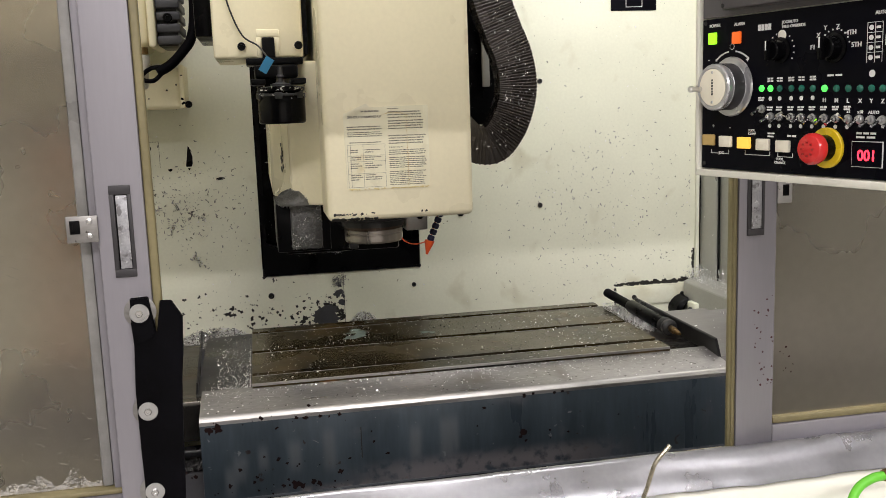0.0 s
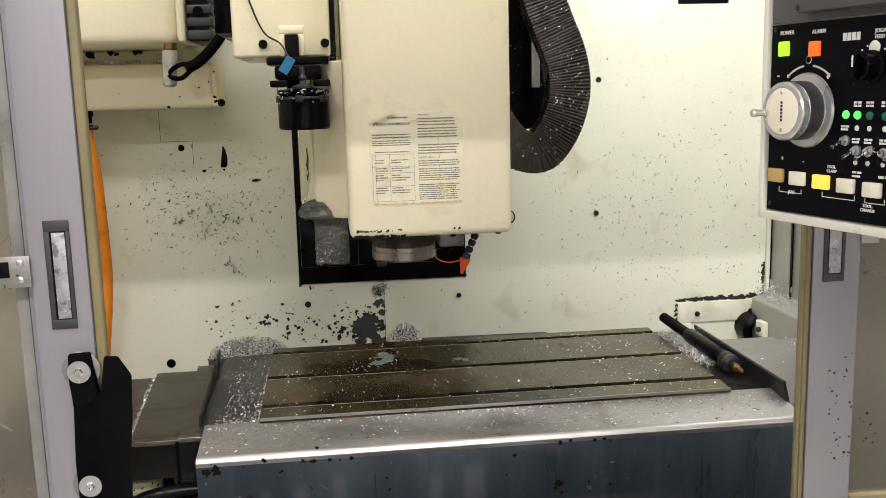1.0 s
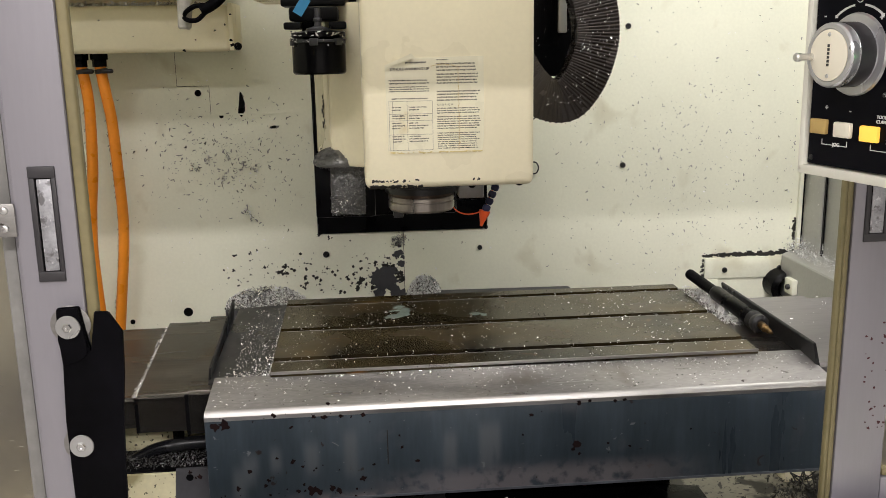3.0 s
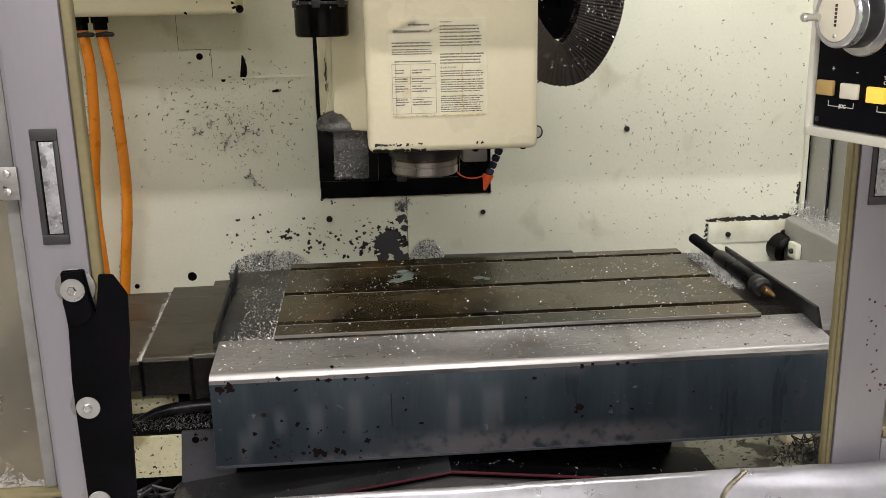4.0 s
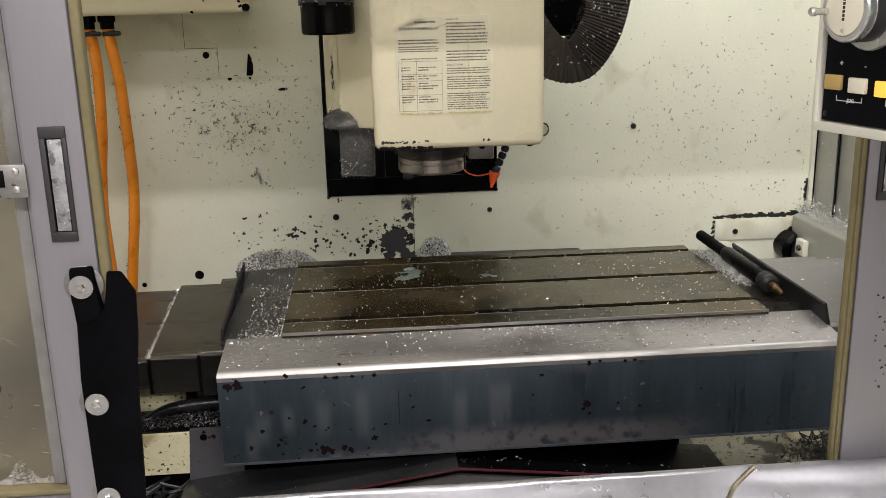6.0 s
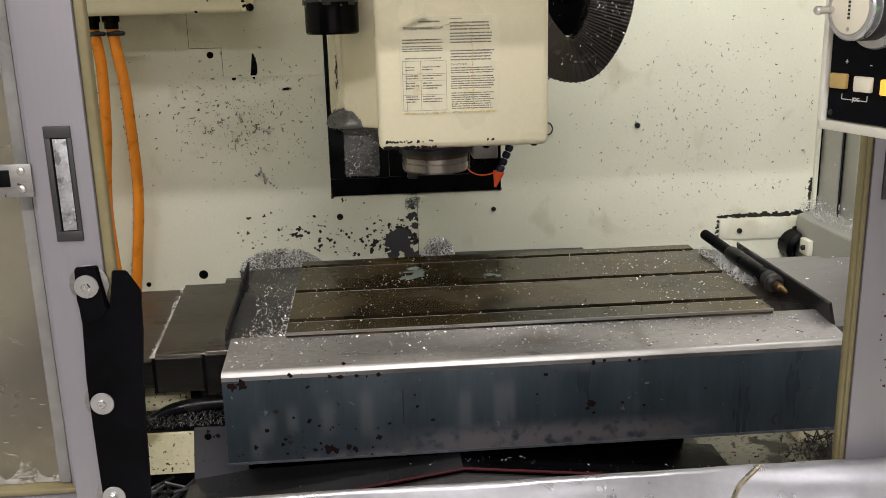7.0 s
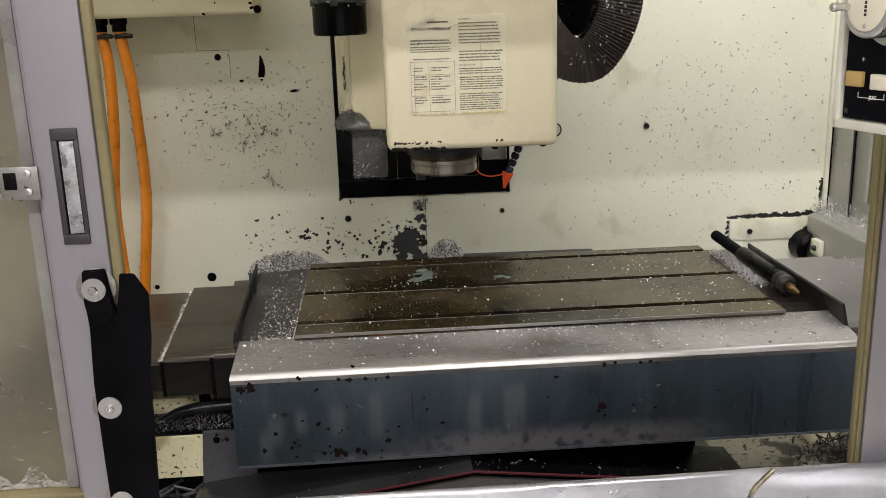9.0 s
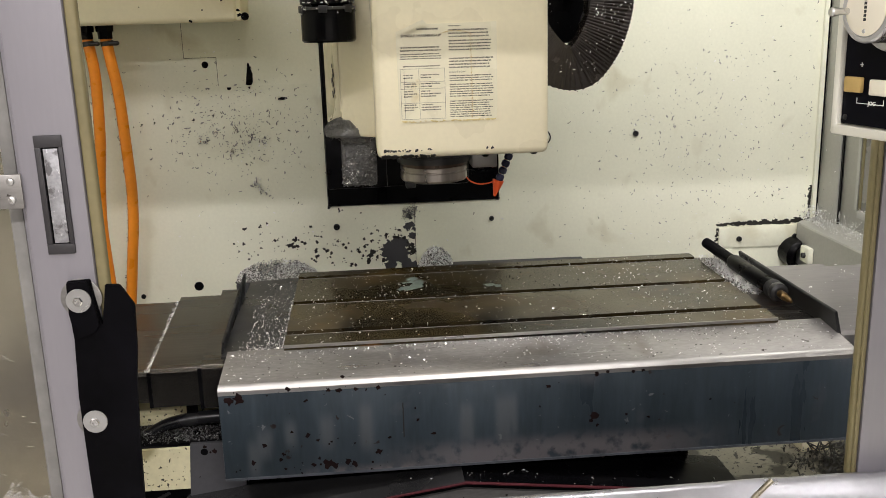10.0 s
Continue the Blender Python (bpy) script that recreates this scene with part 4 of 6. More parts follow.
scatter("pan_swarf", lambda r: ((1.20 + r.gauss(0, 0.07), -0.64 + r.gauss(0, 0.05), 0.354 + 0.012 * r.random() ** 2), (0, 0, 1)), 900, 0.008, FLAKE, None, "dark oily swarf lying on the pan floor", 56, 0.8)
scatter("pan_swarf", lambda r: ((r.uniform(0.68, 1.38), r.uniform(-1.1, -0.35), 0.354), (0, 0, 1)), 700, 0.006, FLAKE, None, "dark chips strewn over the pan floor", 57, 0.5)

# ---- spindle head ----
HX0, HX1, HY, HZ = 0.130, 0.417, -1.04, 1.187
hd = thing("spindle_head", (0.27, -0.6, 1.2), "cream enamelled spindle head with chipped lower edge", "spindle head")
part("front_cover", box(M(), HX0, HX1, HY, -0.90, HZ, 1.98, 0.012, 4), CREAM, hd)
part("rear_casting", prism(M(), [(HX0 + 0.004, -0.91), (0.072, -0.86), (0.036, -0.62), (0.036, -0.02), (0.452, -0.02), (0.452, -0.62), (HX1 - 0.004, -0.91)], "z", 1.207, 1.498, 0.003), CREAM, hd)
part("upper_casting", prism(M(), [(HX0 + 0.004, -0.91), (HX0 + 0.002, -0.02), (0.452, -0.02), (0.452, -0.62), (HX1 - 0.004, -0.91)], "z", 1.4985, 1.98, 0.003), CREAM, hd)
part("side_panel", prism(M(), [(0.0705, -0.855), (0.0690, -0.855), (0.0395, -0.655), (0.041, -0.655)], "z", 1.25, 1.49), CREAM, hd)
bm = M()
rh = random.Random(3)
for k in range(34):
    blob(bm, (HX0 + 0.013 + 0.085 * rh.random() ** 1.5, HY, HZ + 0.0122 + 0.003 * rh.random() ** 2), (1, 0, 0), (0, 0, 0.8), rh.uniform(0.001, 0.0034), rh, (0, -1, 0), 0.0003)
for x in (0.313, 0.322):
    blob(bm, (x, HY, HZ + 0.013), (1, 0, 0), (0, 0, 1), 0.003, rh, (0, -1, 0), 0.0003)
for k in range(46):
    t = HX0 + 0.010 + 0.085 * rh.random() ** 1.4
    blob(bm, (t, HY + 0.0036, HZ + 0.0034), (1, 0, 0), (0, 0.7, -0.7), rh.uniform(0.0015, 0.006), rh, (0, -0.7, -0.7), 0.0009)
part("chipped_edge", bm, FLAKE, hd, "dark chipped paint", "stuff")
bm = M()
for k in range(16):
    blob(bm, (0.0585 + rh.gauss(0, 0.002) , -0.78 + rh.gauss(0, 0.006), 1.27 + 0.06 * rh.random()), (-0.15, 1, 0), (0, 0, 1), rh.uniform(0.003, 0.007), rh, (-1, -0.13, 0), 0.0008)
part("side_scuffs", bm, FLAKE, hd, "dark scuffs", "stuff")
SX, SY = 0.233, -0.90
part("spindle_flange", turned(M(), (SX, SY, 1.187), (0, 0, -1), [(0.074, -0.01), (0.074, 0.012), (0.070, 0.014), (0.066, 0.014), (0.066, 0.026)], 40), DARK_STEEL, hd)
part("spindle_collar", turned(M(), (SX, SY, 1.170), (0, 0, -1), [(0.056, -0.004), (0.0605, 0.0), (0.0605, 0.015), (0.0585, 0.0165)], 40), surf("oil_browned_steel", (0.075, 0.05, 0.035), 0.34, metal=0.6, vary=0.4, scale=30), hd, "oil-browned collar")
part("spindle_nose", turned(M(), (SX, SY, 1.1535), (0, 0, -1), [(0.0585, -0.002), (0.0605, 0.0), (0.0605, 0.006), (0.0590, 0.007), (0.0590, 0.009), (0.0605, 0.010), (0.0605, 0.022), (0.0575, 0.026), (0.030, 0.026), (0.024, 0.0)], 40), surf("oily_ground_steel", (0.33, 0.30, 0.27), 0.3, metal=0.8, vary=0.3, scale=25, stretch=(1, 1, 0.1)), hd, "bright steel spindle nose")
part("drive_key", box(M(), SX - 0.052, SX - 0.034, SY - 0.01, SY + 0.01, 1.113, 1.125, 0.002), DARK_STEEL, hd)
part("nose_block", box(M(), 0.305, 0.352, -0.88, -0.83, 1.140, 1.20, 0.003), GREY_STEEL, hd)
for x, y in ((0.40, -0.99), (0.315, -1.0)):
    part("screw", turned(M(), (x, y, HZ), (0, 0, -1), [(0.006, 0), (0.006, 0.006), (0.004, 0.008)], 12), BLACK, hd)
bm = M()
box(bm, 0.036, 0.150, -0.82, -0.62, 1.100, 1.206, 0.004)
part("lower_block", bm, BLACK, hd)
part("chip_bracket", box(M(), 0.066, 0.131, -0.835, -0.70, 1.108, 1.205, 0.006), SWARF_GREY, hd, "bracket caked in fine swarf")
scatter("caked_swarf", lambda r: ((r.uniform(0.066, 0.131), -0.8365, r.uniform(1.108, 1.205)), (0, -1, 0)), 2400, 0.0028, SWARF_GREY, hd, "caked fine swarf", 61, 0.9)
scatter("caked_swarf", lambda r: ((r.uniform(0.046, 0.10), r.uniform(-0.87, -0.70), 1.200 + 0.02 * r.random()), (-0.4, -0.7, 0.5)), 1600, 0.0032, SWARF_GREY, hd, "caked fine swarf", 62, 0.9)
scatter("caked_swarf", lambda r: ((r.uniform(0.08, 0.24), -0.011, 0.975 + r.gauss(0, 0.006)), (0, -1, 0.6)), 900, 0.0038, SWARF, rec, "fine swarf on the frame", 63, 0.9)
bm = M()
bmesh.ops.create_uvsphere(bm, u_segments=22, v_segments=12, radius=1.0)
for v in bm.verts:
    n = 1 + 0.16 * noise.noise(v.co * 3.1)
    v.co = Vector((0.079 + 0.040 * v.co.x * n, -0.845 + 0.045 * v.co.y * n, 1.210 + 0.027 * max(-0.15, v.co.z) * n))
part("swarf_mound", bm, SWARF_GREY, hd, "mound of fine swarf on the bracket", "stuff")
scatter("caked_swarf", lambda r: (lambda a, f: ((0.079 + 0.041 * math.cos(a) * math.cos(f), -0.845 + 0.046 * math.sin(a) * math.cos(f), 1.210 + 0.028 * math.sin(f)), (math.cos(a), math.sin(a), math.sin(f))))(r.uniform(2.6, 6.4), r.uniform(0, 1.5)), 2200, 0.0028, SWARF_GREY, hd, "chips on the mound", 67, 0.9)
scatter("caked_swarf", lambda r: ((r.uniform(0.066, 0.131), -0.8370, r.uniform(1.108, 1.205)), (0, -1, 0)), 600, 0.0026, SWARF, hd, "bright caked chips", 68, 0.9)
part("lower_slide", box(M(), 0.06, 0.33, -0.60, -0.02, 1.06, 1.206, 0.006), BLACK, hd)

# label on the head
lb = thing("instruction_label", (0.25, HY - 0.001, 1.25), "yellowed instruction label with a table and peeling corner", "label")
LX0, LX1, LZ0, LZ1 = 0.168, 0.331, 1.247, 1.404
sheet = [(LX0 + 0.002, LZ0 + 0.004), (LX0 + 0.03, LZ0), (LX1 - 0.002, LZ0 + 0.002), (LX1, LZ0 + 0.03), (LX1, LZ1), (LX0 + 0.085, LZ1 - 0.001), (LX0 + 0.04, LZ1 - 0.001), (LX0, LZ1 - 0.012)]
part("paper", prism(M(), sheet, "y", HY - 0.0009, HY + 0.001), PAPER, lb)
bm = M()
prism(bm, [(LX0 - 0.001, LZ1 - 0.013), (LX0 + 0.044, LZ1 + 0.006), (LX0 + 0.05, LZ1 - 0.001), (LX0 + 0.02, LZ1 - 0.007)], "y", HY - 0.0035, HY - 0.0028)
part("peeling_corner", bm, PAPER, lb)
bm = M()
rl = random.Random(15)


def text_block(bm, x0, x1, z, lines, lh, y, ragged=0.12, word=0.0032):
    """Rows of tiny unreadable strokes, in words of uneven length."""
    for i in range(lines):
        x, left = x0, rl.randint(3, 9)
        end = x1 - rl.random() * ragged * (x1 - x0)
        while x < end:
            w = word * rl.uniform(0.16, 0.34)
            h0, h1 = lh * rl.uniform(0.0, 0.14), lh * rl.uniform(0.40, 0.58)
            zt = z - i * lh
            bm.faces.new([bm.verts.new(p) for p in ((x, y, zt - h1), (x + w, y, zt - h1), (x + w, y, zt - h0), (x, y, zt - h0))])
            x += w + word * 0.07
            left -= 1
            if left == 0:
                x, left = x + word * 0.24, rl.randint(3, 9)


yl = HY - 0.0010
text_block(bm, LX0 + 0.034, LX0 + 0.068, LZ1 - 0.007, 1, 0.006, yl, 0.0, 0.004)
text_block(bm, LX0 + 0.006, LX0 + 0.075, LZ1 - 0.036, 2, 0.0048, yl)
text_block(bm, LX0 + 0.006, LX0 + 0.075, LZ1 - 0.047, 3, 0.0036, yl, word=0.0038)
text_block(bm, LX0 + 0.010, LX0 + 0.075, LZ1 - 0.066, 1, 0.004, yl)
text_block(bm, LX0 + 0.085, LX0 + 0.105, LZ1 - 0.004, 1, 0.004, yl)
text_block(bm, LX0 + 0.085, LX1 - 0.012, LZ1 - 0.010, 3, 0.0052, yl)
text_block(bm, LX0 + 0.085, LX1 - 0.008, LZ1 - 0.027, 4, 0.0048, yl)
text_block(bm, LX0 + 0.085, LX1 - 0.006, LZ1 - 0.055, 4, 0.0048, yl)
text_block(bm, LX0 + 0.085, LX1 - 0.006, LZ1 - 0.083, 3, 0.0038, yl, word=0.0038)
text_block(bm, LX0 + 0.085, LX1 - 0.006, LZ1 - 0.097, 6, 0.0038, yl, word=0.0038)
text_block(bm, LX0 + 0.085, LX1 - 0.006, LZ1 - 0.124, 8, 0.0036, yl, word=0.0038)
for zz in (0.080, 0.094, 0.106, 0.128):
    text_block(bm, LX0 + 0.010, LX0 + 0.032, LZ1 - zz, 2 + (zz > 0.1), 0.0042, yl, 0.5, 0.004)
    text_block(bm, LX0 + 0.038, LX0 + 0.072, LZ1 - zz, 2 + (zz > 0.1), 0.0042, yl, 0.6, 0.004)
part("small_print", bm, INK, lb, "unreadable small print", "stuff")
bm = M()
tx0, tx1 = LX0 + 0.005, LX0 + 0.077
for zz in (0.071, 0.092, 0.103, 0.126, 0.152):
    box(bm, tx0, tx1, yl - 0.0001, yl + 0.0002, LZ1 - zz - 0.0004, LZ1 - zz)
for xx in (tx0, tx0 + 0.006, tx0 + 0.030, tx1):
    box(bm, xx, xx + 0.0004, yl - 0.0001, yl + 0.0002, LZ1 - 0.152, LZ1 - 0.071)
part("printed_table", bm, INK, lb)
UPRIGHT = Matrix.Rotation(radians(90), 4, "X")
lettering("heading", "SPINDLE WARMING-UP", 0.0062, (LX0 + 0.008, yl, LZ1 - 0.021), UPRIGHT, INK, lb)
lettering("heading", "C A U T I O N", 0.0042, (LX0 + 0.085, yl, LZ1 - 0.0795), UPRIGHT, INK, lb)
bm = M()
for k in range(70):
    f = k / 70
    blob(bm, (LX0 + 0.121 + 0.0006 * math.sin(5 * f) + rl.gauss(0, 0.0004), HY - 0.0010, LZ0 + 0.004 + 0.135 * f), (1, 0, 0), (0, 0, 1), rl.uniform(0.0006, 0.0012), rl, (0, -1, 0), 0.0003)
for k in range(26):
    f = k / 26
    blob(bm, (LX0 + 0.121 - 0.05 * f, HY - 0.0010, LZ0 + 0.139 + 0.006 * math.sin(3 * f) + rl.gauss(0, 0.0004)), (1, 0, 0), (0, 0, 1), rl.uniform(0.0005, 0.0011), rl, (0, -1, 0), 0.0003)
part("rust_run", bm, RUST, lb, "brown rust run", "stuff")
bm = M()
for k in range(90):
    blob(bm, (LX0 + 0.004 + 0.156 * rl.random(), HY - 0.0003, LZ0 + 0.0003 + 0.0014 * rl.random()), (1.6, 0, 0), (0, 0, 0.8), rl.uniform(0.0010, 0.0026), rl, (0, -1, 0), 0.0005)
part("glue_edge", bm, GUM, lb, "yellow old glue", "stuff")

# coolant nozzle
cn = thing("coolant_nozzle", (0.365, -0.9, 1.15), "segmented coolant hose with orange tip", "coolant nozzle")
c0, c1 = Vector((0.378, -0.90, 1.180)), Vector((0.350, -0.905, 1.118))
for k in range(5):
    a = c0.lerp(c1, k / 5)
    part("segment", turned(M(), a, c1 - c0, [(0.0055, 0), (0.0075, 0.003), (0.0075, 0.009), (0.005, 0.0125)], 12), NAVY, cn)
part("tip", turned(M(), (0.350, -0.905, 1.120), (-0.25, 0, -1), [(0.0105, 0), (0.0098, 0.005), (0.0035, 0.025), (0.0025, 0.030)], 14), TIP, cn, "orange plastic tip")
part("thin_wire", tube(M(), [(0.290, -0.88, 1.160), (0.292, -0.90, 1.128), (0.312, -0.905, 1.115), (0.338, -0.905, 1.117), (0.352, -0.905, 1.128), (0.372, -0.90, 1.176)], 0.0013, 6), TIP, cn)
part("mount", box(M(), 0.366, 0.392, -0.915, -0.885, 1.172, 1.19, 0.003), BLACK, cn)

# corrugated cable conduit
cc = thing("cable_conduit", (0.6, -0.6, 1.3), "brown-grey corrugated cable conduit looping beside the head", "cable conduit")
LOOP = [(0.565, -0.60, 1.98), (0.565, -0.60, 1.80), (0.568, -0.60, 1.66), (0.590, -0.60, 1.585), (0.620, -0.60, 1.51), (0.631, -0.60, 1.44), (0.620, -0.60, 1.380), (0.597, -0.60, 1.332), (0.562, -0.60, 1.299), (0.51, -0.58, 1.312), (0.466, -0.54, 1.375), (0.450, -0.50, 1.46)]
rect = [(-0.046, -0.03), (0.046, -0.03), (0.046, 0.03), (-0.046, 0.03)]
part("core", tube(M(), LOOP, 0, steps=14, section=[(a * 0.968, b * 0.968) for a, b in rect]), CHAIN, cc)
bm = M()
line = smooth_line(LOOP, 40)
dist, nxt = 0.0, 0.0
for p, q in zip(line, line[1:]):
    dist += (q - p).length
    if dist >= nxt:
        nxt += 0.0066
        d = (q - p).normalized()
        s = d.cross(Vector((0, 1, 0))).normalized()
        o = s.cross(d)
        for f in (0,):
            a = [p + s * u * 1.0 + o * w for u, w in rect]
            rings = [[bm.verts.new(p + (v - p) * k + d * e) for v in a] for k, e in ((0.966, -0.0032), (0.998, -0.0014), (1.0, 0.0006), (0.966, 0.0028))]
            for lo, hi in zip(rings, rings[1:]):
                for k in range(4):
                    bm.faces.new((lo[k], lo[(k + 1) % 4], hi[(k + 1) % 4], hi[k]))
part("ribs", bm, CHAIN, cc, "fine raised ribs", "stuff")
scatter("conduit_swarf", lambda r: (lambda p: ((p.x + r.uniform(-0.04, 0.04), -0.632, p.z + r.uniform(-0.01, 0.01)), (0, -1, 0)))(line[r.randrange(90, 330)]), 200, 0.0026, SWARF, cc, "chips caught in the ribs", 64, 0.6)
dk = thing("column_cover", (0.54, -0.4, 1.34), "black oily steel cover beside the column", "column cover")
part("sheet", box(M(), 0.47, 0.606, -0.50, -0.46, 1.345, 1.98, 0.004), BLACK, dk)
part("bracket", box(M(), 0.571, 0.590, -0.512, -0.50, 1.44, 1.60, 0.003), GREY_STEEL, dk)
scatter("cover_swarf", lambda r: ((r.uniform(0.475, 0.60), -0.5005, r.uniform(1.36, 1.6)), (0, -1, 0)), 45, 0.003, SWARF_GREY, dk, "oily chips on the cover", 65, 0.6)
part("arm", box(M(), 0.47, 0.60, -0.46, -0.02, 1.6, 1.95, 0.004), BLACK, dk)
for x, z in ((0.619, 1.224), (0.625, 1.071)):
    part("clip", tube(M(), [(x - 0.018, -0.004, z - 0.018), (x - 0.004, -0.008, z - 0.014), (x + 0.002, -0.008, z), (x - 0.004, -0.008, z + 0.014), (x - 0.018, -0.004, z + 0.018)], 0.002, 6), DARK_STEEL, wall)

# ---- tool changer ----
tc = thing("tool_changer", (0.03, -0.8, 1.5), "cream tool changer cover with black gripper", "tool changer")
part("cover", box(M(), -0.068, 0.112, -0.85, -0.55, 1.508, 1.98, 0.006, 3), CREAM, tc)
# black slab that paints the shadow gap between the cover and the spindle head
part("black_side", box(M(), 0.113, 0.122, -0.84, -0.55, 1.515, 1.98), BLACK, tc)
part("back_block", box(M(), -0.104, -0.070, -0.80, -0.50, 1.556, 1.98, 0.003), BLACK, tc)
for x in (-0.012, 0.102):
    b1 = M()
    bolt(b1, (x, -0.850, 1.532), (0, -1, 0), 0.0085, 0.007)
    part("bolt", b1, BLACK, tc)
bm = M()
box(bm, 0.018, 0.064, -0.853, -0.848, 1.55, 1.565, 0.002)
box(bm, 0.018, 0.028, -0.853, -0.848, 1.509, 1.55, 0.002)
box(bm, 0.054, 0.064, -0.853, -0.848, 1.509, 1.55, 0.002)
part("notch_frame", bm, CREAM, tc)
part("gripper_shaft", box(M(), 0.0285, 0.0535, -0.875, -0.845, 1.44, 1.548, 0.003), BLACK, tc)
part("gripper_plate", box(M(), -0.005, 0.107, -0.90, -0.80, 1.492, 1.506, 0.003), BLACK, tc)
part("gripper_body", box(M(), 0.010, 0.095, -0.93, -0.80, 1.465, 1.491, 0.006), BLACK, tc)
part("gripper_finger", box(M(), 0.002, 0.030, -0.955, -0.86, 1.452, 1.464, 0.003), BLACK, tc)
part("gripper_finger", box(M(), 0.078, 0.108, -0.955, -0.86, 1.452, 1.464, 0.003), BLACK, tc)
th = thing("tool_holder", (0.059, -0.93, 1.38), "black steel tool holder hanging in the gripper", "tool holder")
part("body", turned(M(), (0.059, -0.93, 1.3765), (0, 0, 1), [(0.043, 0), (0.046, 0.003), (0.046, 0.052), (0.044, 0.058), (0.041, 0.060), (0.046, 0.063), (0.046, 0.070), (0.02, 0.074)], 32), BLACK, th)
part("ring", turned(M(), (0.059, -0.93, 1.430), (0, 0, 1), [(0.0462, 0), (0.0472, 0.001), (0.0472, 0.004), (0.0462, 0.005)], 32), DARK_STEEL, th)
part("stem", turned(M(), (0.059, -0.93, 1.4495), (0, 0, 1), [(0.020, 0), (0.020, 0.004), (0.012, 0.006), (0.0065, 0.008), (0.0055, 0.015), (0.0075, 0.017), (0.0075, 0.020), (0.005, 0.022), (0.005, 0.038)], 14), PLATE_GREY, th, "short steel stem")
part("wire", tube(M(), [(-0.048, -0.853, 1.70), (-0.035, -0.856, 1.62), (-0.010, -0.858, 1.555), (0.020, -0.872, 1.532), (0.036, -0.939, 1.506)], 0.0017, 6), DARK_STEEL, tc)
part("tag", box(M(), -0.0085, 0.0085, -0.0008, 0.0008, -0.0155, 0.0155, turn=Matrix.Translation((0.0335, -0.942, 1.4905)) @ Matrix.Rotation(radians(33), 4, "Y") @ Matrix.Rotation(radians(10), 4, "Z")), BLUE, tc, "blue tape tag")

for a in (200, 262, 318):
    ca, sa = math.cos(radians(a)), math.sin(radians(a))
    part("drive_key", box(M(), -0.007, 0.007, -0.004, 0.004, -0.006, 0.006, 0.001, turn=Matrix.Translation((0.059 + 0.0455 * ca, -0.93 + 0.0455 * sa, 1.431)) @ Matrix.Rotation(radians(a + 90), 4, "Z")), DARK_STEEL, th)
scatter("holder_swarf", lambda r: (lambda a: ((0.059 + 0.0465 * math.cos(a), -0.93 + 0.0465 * math.sin(a), 1.424 + 0.028 * r.random()), (math.cos(a), math.sin(a), 0)))(r.uniform(3.3, 6.1)), 60, 0.0045, SWARF, th, "bright chips on the flange", 66, 0.6)

# ---- tool magazine drive at the upper left ----
mg = thing("magazine_drive", (-0.5, -0.25, 1.55), "cream drive housing with a finned grey motor", "drive housing")
part("housing", box(M(), -1.04, -0.245, -0.32, -0.06, 1.560, 1.80, 0.03, 4), CREAM, mg)
part("end_cap", box(M(), -0.2445, -0.225, -0.322, -0.06, 1.566, 1.80, 0.008, 3), CREAM, mg)
for k in range(6):
    part("motor_fin", box(M(), -0.224, -0.165, -0.30, -0.08, 1.575 + 0.03 * k, 1.596 + 0.03 * k, 0.003), PLATE_GREY, mg)
part("motor_core", box(M(), -0.224, -0.172, -0.285, -0.08, 1.57, 1.80, 0.006), DARK_STEEL, mg)
b1 = M()
bolt(b1, (-0.195, -0.300, 1.640), (0, -1, 0), 0.012, 0.008)
part("bolt", b1, BLACK, mg)
part("support_strip", box(M(), -1.04, -0.30, -0.10, -0.013, 1.533, 1.559, 0.003), CREAM, mg)
cb2 = thing("motor_cable", (-0.2, -0.3, 1.5), "thick black motor cable with white plug", "cable")
part("cable", tube(M(), [(-0.128, -0.30, 1.78), (-0.128, -0.31, 1.66), (-0.138, -0.325, 1.59), (-0.163, -0.335, 1.552), (-0.194, -0.34, 1.521), (-0.226, -0.345, 1.503)], 0.0125, 12), RUBBER, cb2)
part("plug", turned(M(), (-0.262, -0.325, 1.548), (-0.08, 0, -1), [(0.018, 0), (0.019, 0.018), (0.0175, 0.022), (0.0175, 0.040), (0.0165, 0.044), (0.0155, 0.080), (0.011, 0.085)], 18), PLUG_GREY, cb2, "white plastic plug")
part("plug_neck", turned(M(), (-0.261, -0.325, 1.566), (0, 0, -1), [(0.015, 0), (0.015, 0.016)], 14), BRASS, cb2)
for pts in ([(-0.212, -0.345, 1.516), (-0.238, -0.348, 1.514), (-0.258, -0.345, 1.503), (-0.266, -0.335, 1.494)], [(-0.212, -0.345, 1.504), (-0.234, -0.35, 1.484), (-0.254, -0.35, 1.483), (-0.268, -0.335, 1.490)]):
    part("thin_lead", tube(M(), pts, 0.0055, 8), RUBBER, cb2)
dt = thing("service_duct", (-0.6, -0.1, 1.41), "cream service duct on the back wall", "duct")
part("duct", box(M(), -1.04, -0.185, -0.172, -0.002, 1.410, 1.524, 0.014, 4), CREAM, dt)
part("end_lip", box(M(), -0.188, -0.176, -0.174, -0.002, 1.412, 1.528, 0.003), CREAM, dt)
b1 = M()
bolt(b1, (-0.168, -0.164, 1.422), (0, -1, 0), 0.010, 0.010)
part("bolt", b1, BLACK, dt)
scatter("duct_swarf", lambda r: ((r.uniform(-0.58, -0.2), r.uniform(-0.166, -0.13), 1.525 + 0.006 * r.random()), (0, -0.4, 1)), 620, 0.0062, SWARF, dt, "bright chips heaped on the duct", 71, 0.9)
rf = random.Random(72)
bm = M()
